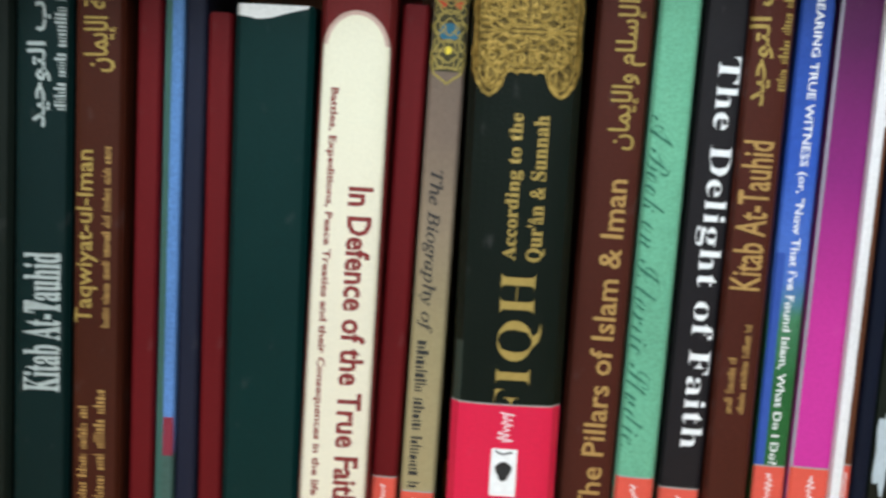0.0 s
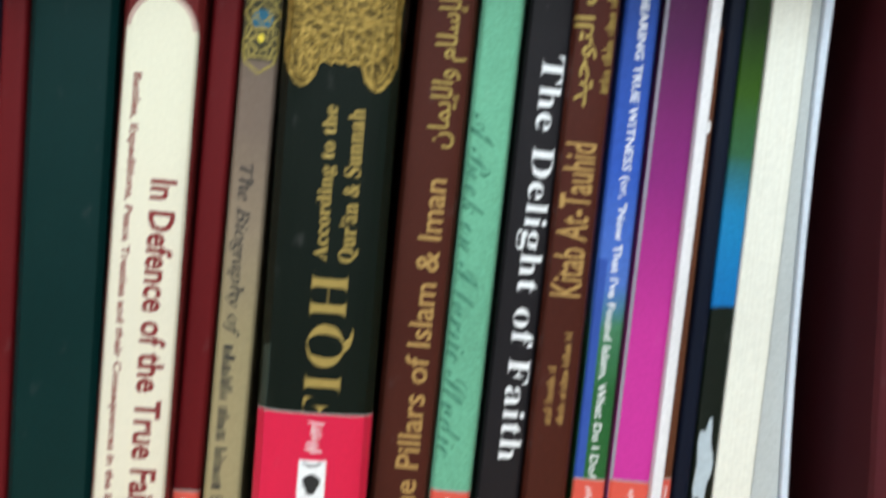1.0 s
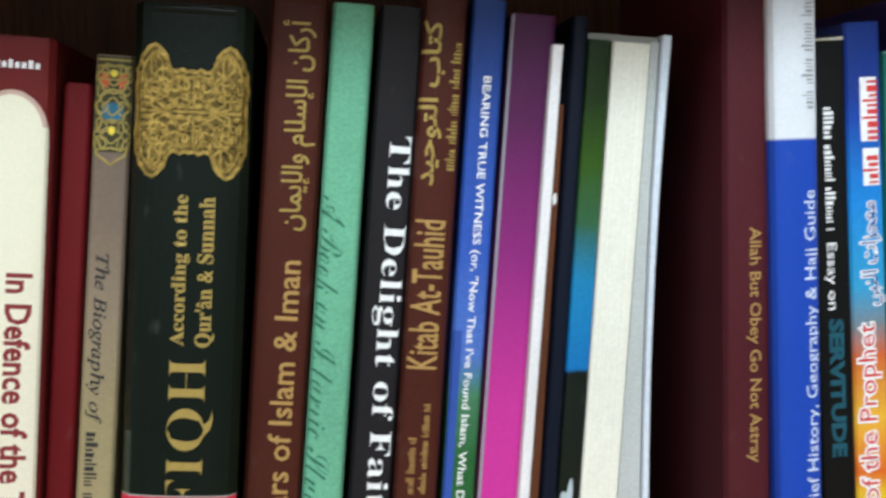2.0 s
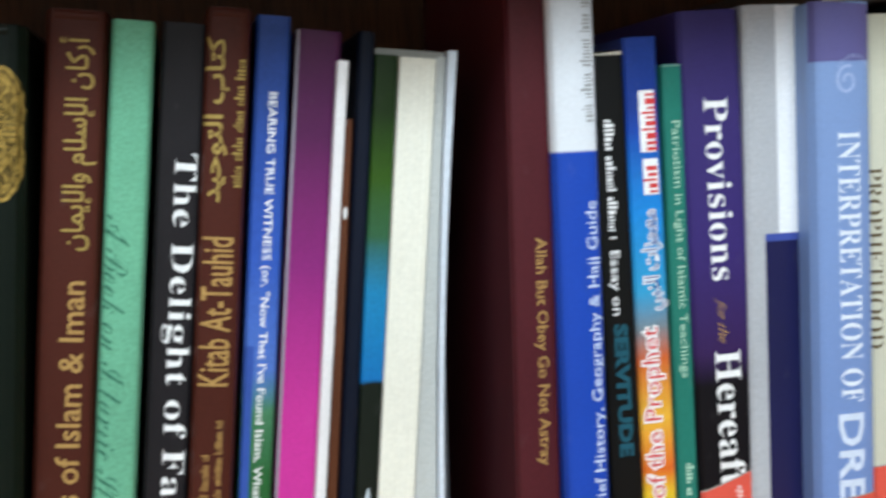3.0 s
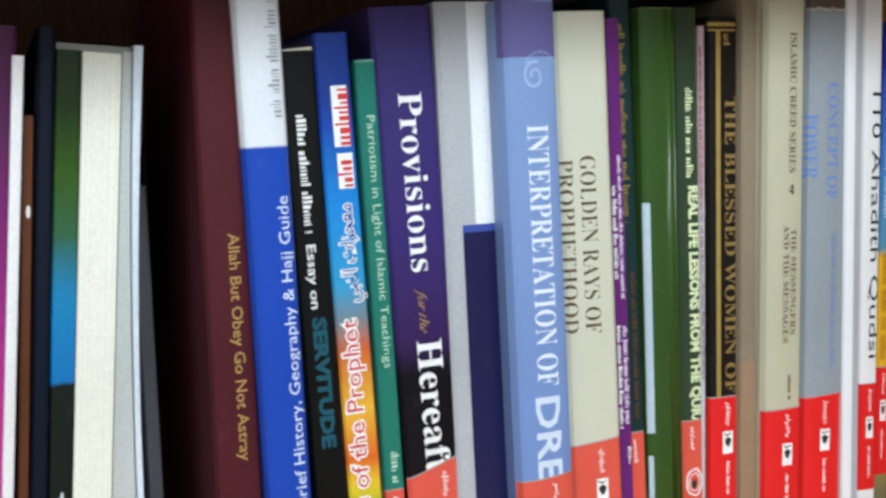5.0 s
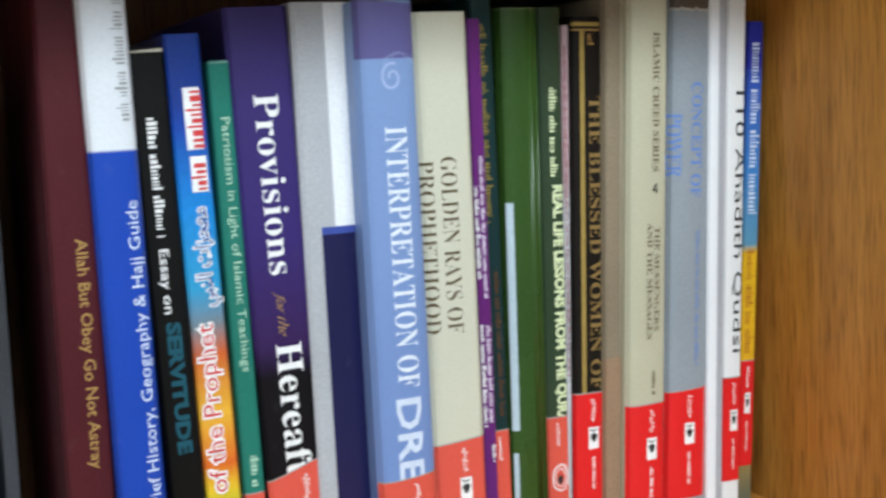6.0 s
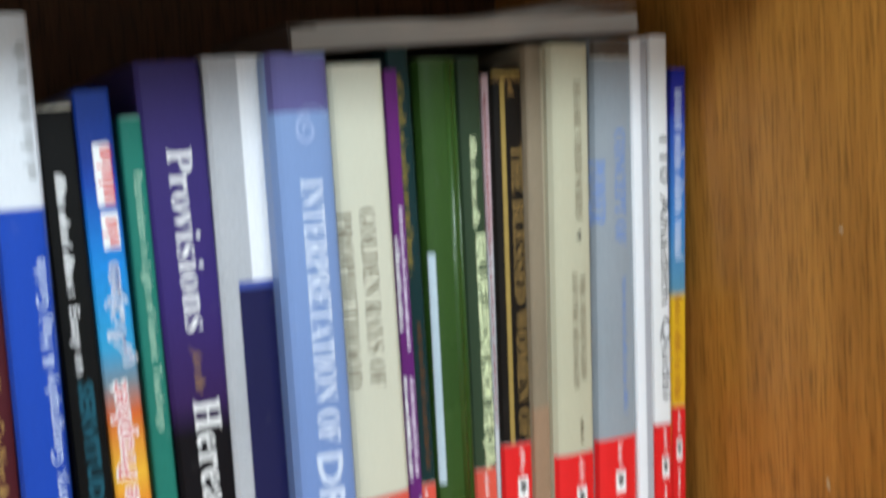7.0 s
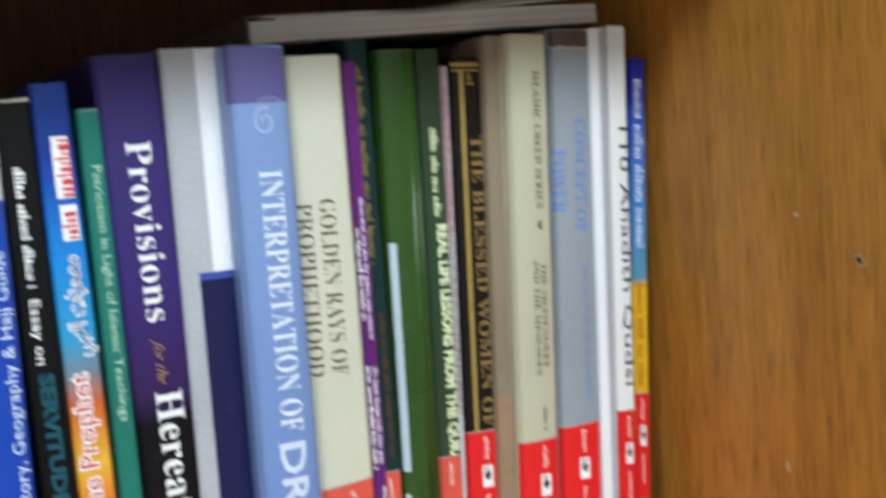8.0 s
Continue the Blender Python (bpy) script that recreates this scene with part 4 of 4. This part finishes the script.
s = book(455.8, 16.4, 249.8, 1.90, 8.0, paint("black_leatherette", (0.010, 0.008, 0.007), 0.4), "black hardback with gilt rules and title", True, 1.5)
lettering(s, serif("THE BLESSED WOMEN OF"), 3.8, 213.6, 76.8, 6.3, DIM_GOLD, 0.0)
u_rule = -2.85
foil(s, u_rule - 1.1, u_rule + 1.1, 75.2, s.h - 6.0, GOLD, 0.15, "gilt_rule")
foil(s, -s.w / 2 + 0.6, s.w / 2 - 0.4, s.h - 4.5, s.h - 2.8, GOLD, 0.15, "gilt_rule")
foil(s, -s.w / 2 + 0.6, s.w / 2 - 0.4, s.h - 6.6, s.h - 5.8, DULL_GOLD, 0.15, "gilt_rule")
words(s, u_rule + 4.5, s.h - 8.0, s.h - 14.0, 4.0, DULL_GOLD, 55, density=0.2)
sticker(s, 75.2, STICKER_RED, 0, True, 2)

s = book(468.8, 13.2, 258.5, 2.23, 6.0, paint("taupe_board", (0.24, 0.19, 0.13), 0.4, 0.2, 0.15), "taupe hardback with a plain ridged spine", True, 2.2)
foil(s, -s.w / 2 + 0.5, s.w * 0.3, s.low, 91.0, paint("brownish_clear_label", (0.30, 0.19, 0.12), 0.3, 0.3, 0.15), 0.36, "label_sticker", 1.5, "brownish clear label")
# flat strips: the ridge's dark side and its highlight, painted as colour
foil(s, s.w * 0.31, s.w * 0.42, s.low, s.h - 1, paint("taupe_groove_shade", (0.11, 0.085, 0.055), 0.5), 0.14, "spine_groove")
foil(s, s.w * 0.12, s.w * 0.3, s.low, s.h - 1, paint("taupe_ridge_highlight", (0.42, 0.36, 0.26), 0.4, 0.2), 0.3, "spine_ridge")

s = book(481.4, 22.0, 258.2, 2.48, 0.0, paint("stone_beige_board", (0.47, 0.45, 0.33), 0.42, 0.1, 0.06), "beige paperback with small dark title", False, 3.2)
lettering(s, serif("ISLAMIC CREED SERIES"), 3.2, 241.4, 177.6, 3.8, BROWN_INK, 0.0)
bm = bmesh.new()
fu, fv = 2.9, 169.8
for line, wd in (([(fu + 0.5, fv - 2.4), (fu + 0.5, fv + 2.4)], 0.8), ([(fu + 0.5, fv + 2.3), (fu - 1.4, fv - 0.9)], 0.6), ([(fu - 1.6, fv - 0.9), (fu + 1.3, fv - 0.9)], 0.6)):
    strip(bm, line, wd)
flat("series_number", bm, s, BLACK_INK, 0.17)
lettering(s, serif("THE MESSENGERS"), 4.4, 151.7, 102.6, 3.2, BROWN_INK, 0.0)
lettering(s, serif("AND THE MESSAGES"), 0.2, 153.7, 98.9, 3.1, BROWN_INK, 0.0)
words(s, 3.0, 83.7, 71.9, 2.8, BROWN_INK, 58)
sticker(s, 67.9, STICKER_RED, 1.0, True, 2)

s = book(507.8, 24.0, 260.3, 2.73, 5.0, paint("cool_grey_board", (0.27, 0.305, 0.34), 0.4, 0.2, 0.1), "grey book with faded blue title", False, 3.0)
foil(s, -s.w / 2 + 0.3, s.w / 2 - 0.3, s.h - 8.5, s.h - 0.4, paint("umber_print", (0.10, 0.08, 0.065), 0.4, 0.1), 0.1)
bm = bmesh.new()
strip(bm, [(-s.w / 2 + 0.4 + (s.w - 0.8) * i / 16, s.h - 8.6 + 0.5 * math.sin(i * 2.3) + 0.3 * math.sin(i * 5.1)) for i in range(17)], 0.8)
flat("torn_rim", bm, s, PALE_RIM, 0.2, "ragged pale rim of a torn cover")
lettering(s, serif("CONCEPT OF"), 2.7, 217.8, 163.2, 6.5, FADED_BLUE, 0.0)
lettering(s, serif("POWER"), -9.2, 203.3, 172.9, 7.1, FADED_BLUE, 0.0)
words(s, 4.5, 147.0, 81.5, 3.0, FADED_BLUE, 61, density=0.5)
sticker(s, 69.9, STICKER_RED, 1.5, True, 1)

s = book(524.4, 9.4, 260.2, 2.15, 2.0, paint("white_glossy_board", (0.78, 0.80, 0.84), 0.25, 0.4, 0.04), "thin glossy white book", False, 0.6)
# grey strip paints the shadow lying in the joint of the white cover
foil(s, 0.3, s.w / 2 - 0.3, s.low, s.h - 0.5, paint("shaded_joint_grey", (0.40, 0.41, 0.45), 0.4, 0.1), 0.1, "printed_stripe")
s = book(535.6, 10.9, 261.4, 2.45, 4.0, paint("white_board", (0.76, 0.77, 0.78), 0.35, 0.2, 0.04), "white paperback with black title lettering", False, 0.8)
lettering(s, "110 Ahadith Qudsi", 2.0, 212.3, 84.0, 6.6, BLACK_INK, 0.0)
sticker(s, 71.7, STICKER_RED, 0, True, 1, True, 19.1)

M = blend("blue_yellow_print", [(0, (0.05, 0.10, 0.10)), (78.1, (0.72, 0.40, 0.02)), (133.6, (0.75, 0.45, 0.02)), (137.9, (0.10, 0.28, 0.42)), (173.0, (0.05, 0.22, 0.55)), (225.7, (0.03, 0.07, 0.42)), (225, (0.02, 0.03, 0.32))], 0.3, 0.3, 0.1, 0.003)
s = book(547.7, 8.8, 245.7, 3.19, 8.0, M, "blue and yellow book beside the side panel", False, 0.4)
words(s, 0.3, 235.3, 149.2, 6.6, PALE_BLUE_INK, 63, density=0.2)
words(s, -0.4, 134.0, 80.0, 5.2, ink("orange_ink", (0.42, 0.15, 0.02)), 64, density=0.4)
sticker(s, 77.6, STICKER_RED, 0, True)

# ---- the book lying on the row ----
lie = thing("lying_book", pose(0.3645, 0.012, 0.1735, 0, -1.7, 0), "worn paperback lying flat with curled pages", "book")
length = 0.1772


def sheaf(bm, z0, z1, lift, back=0.118, n=18, inset=0.0):
    """Leaves from the bound end to the free end, which curls up by lift."""
    top, low = [], []
    for i in range(n + 1):
        f = i / n
        x = inset + (length - inset) * f
        c = lift * max(0.0, (f - 0.35) / 0.65) ** 2
        low.append((x, z0 + c))
        top.append((x, z1 + c + 0.0004 * math.sin(f * 11)))
    pts = low + top[::-1]
    a = [bm.verts.new((x, 0, z)) for x, z in pts]
    c = [bm.verts.new((x, back, z)) for x, z in pts]
    k = len(pts)
    for i in range(n):
        for ring in (a, c):
            bm.faces.new((ring[i], ring[i + 1], ring[k - 2 - i], ring[k - 1 - i]))
    for i in range(k):
        bm.faces.new((a[i], c[i], c[(i + 1) % k], a[(i + 1) % k]))
    bmesh.ops.recalc_face_normals(bm, faces=bm.faces)


bm = bmesh.new()
sheaf(bm, 0.0006, 0.0098, 0.0)
part("page_block", bm, GREY_PAPER, lie)
bm = bmesh.new()
sheaf(bm, 0.0100, 0.0109, 0.0035, inset=0.012)
part("curled_leaves", bm, GREY_PAPER, lie)
bm = bmesh.new()
sheaf(bm, 0.0111, 0.0116, 0.0075, inset=0.006)
part("curled_leaves", bm, GREY_PAPER, lie)
bm = bmesh.new()
sheaf(bm, 0.0117, 0.0121, 0.0115, inset=0.0)
part("cover", bm, paint("drab_cover", (0.16, 0.13, 0.11), 0.5), lie)
bm = bmesh.new()
sheaf(bm, 0.0, 0.0005, 0.0)
part("cover", bm, paint("drab_back_cover", (0.14, 0.11, 0.10), 0.5), lie)

bm = bmesh.new()
block(bm, -0.0016, -0.0002, 0.0, 0.118, 0.0, 0.0122, 0.0003)
part("spine", bm, paint("drab_spine", (0.075, 0.055, 0.045), 0.55), lie, "dull brown spine")

# ---- marks on the side panel ----
def mark(name, my, mz, ry, rz, material, lift, label):
    """An uneven little blot on the panel's inner face."""
    bm = bmesh.new()
    bm.faces.new([bm.verts.new((PANEL_X - lift, my + ry * math.cos(a) * (1 + 0.3 * math.sin(2 * a)), mz - FLOOR_Z + rz * math.sin(a) * (1 + 0.2 * math.cos(3 * a)))) for a in [i * math.tau / 12 for i in range(12)]])
    part(name, bm, material, case, label)


mark("chip", -0.0882, 0.0836, 0.0012, 0.0010, ink("bare_wood_chip", (0.62, 0.50, 0.34)), 0.0003, "pale chip in the varnish")
mark("chip", -0.0751, -0.0311, 0.0011, 0.0028, ink("bare_wood_scratch", (0.60, 0.45, 0.26)), 0.0003, "pale scratch in the varnish")
mark("chip", -0.1230, 0.0657, 0.0030, 0.0028, ink("worn_ring", (0.50, 0.32, 0.13)), 0.0003, "worn ring round a nail hole")
mark("nail_hole", -0.1230, 0.0657, 0.0015, 0.0016, BLACK_INK, 0.0006, "small dark nail hole")
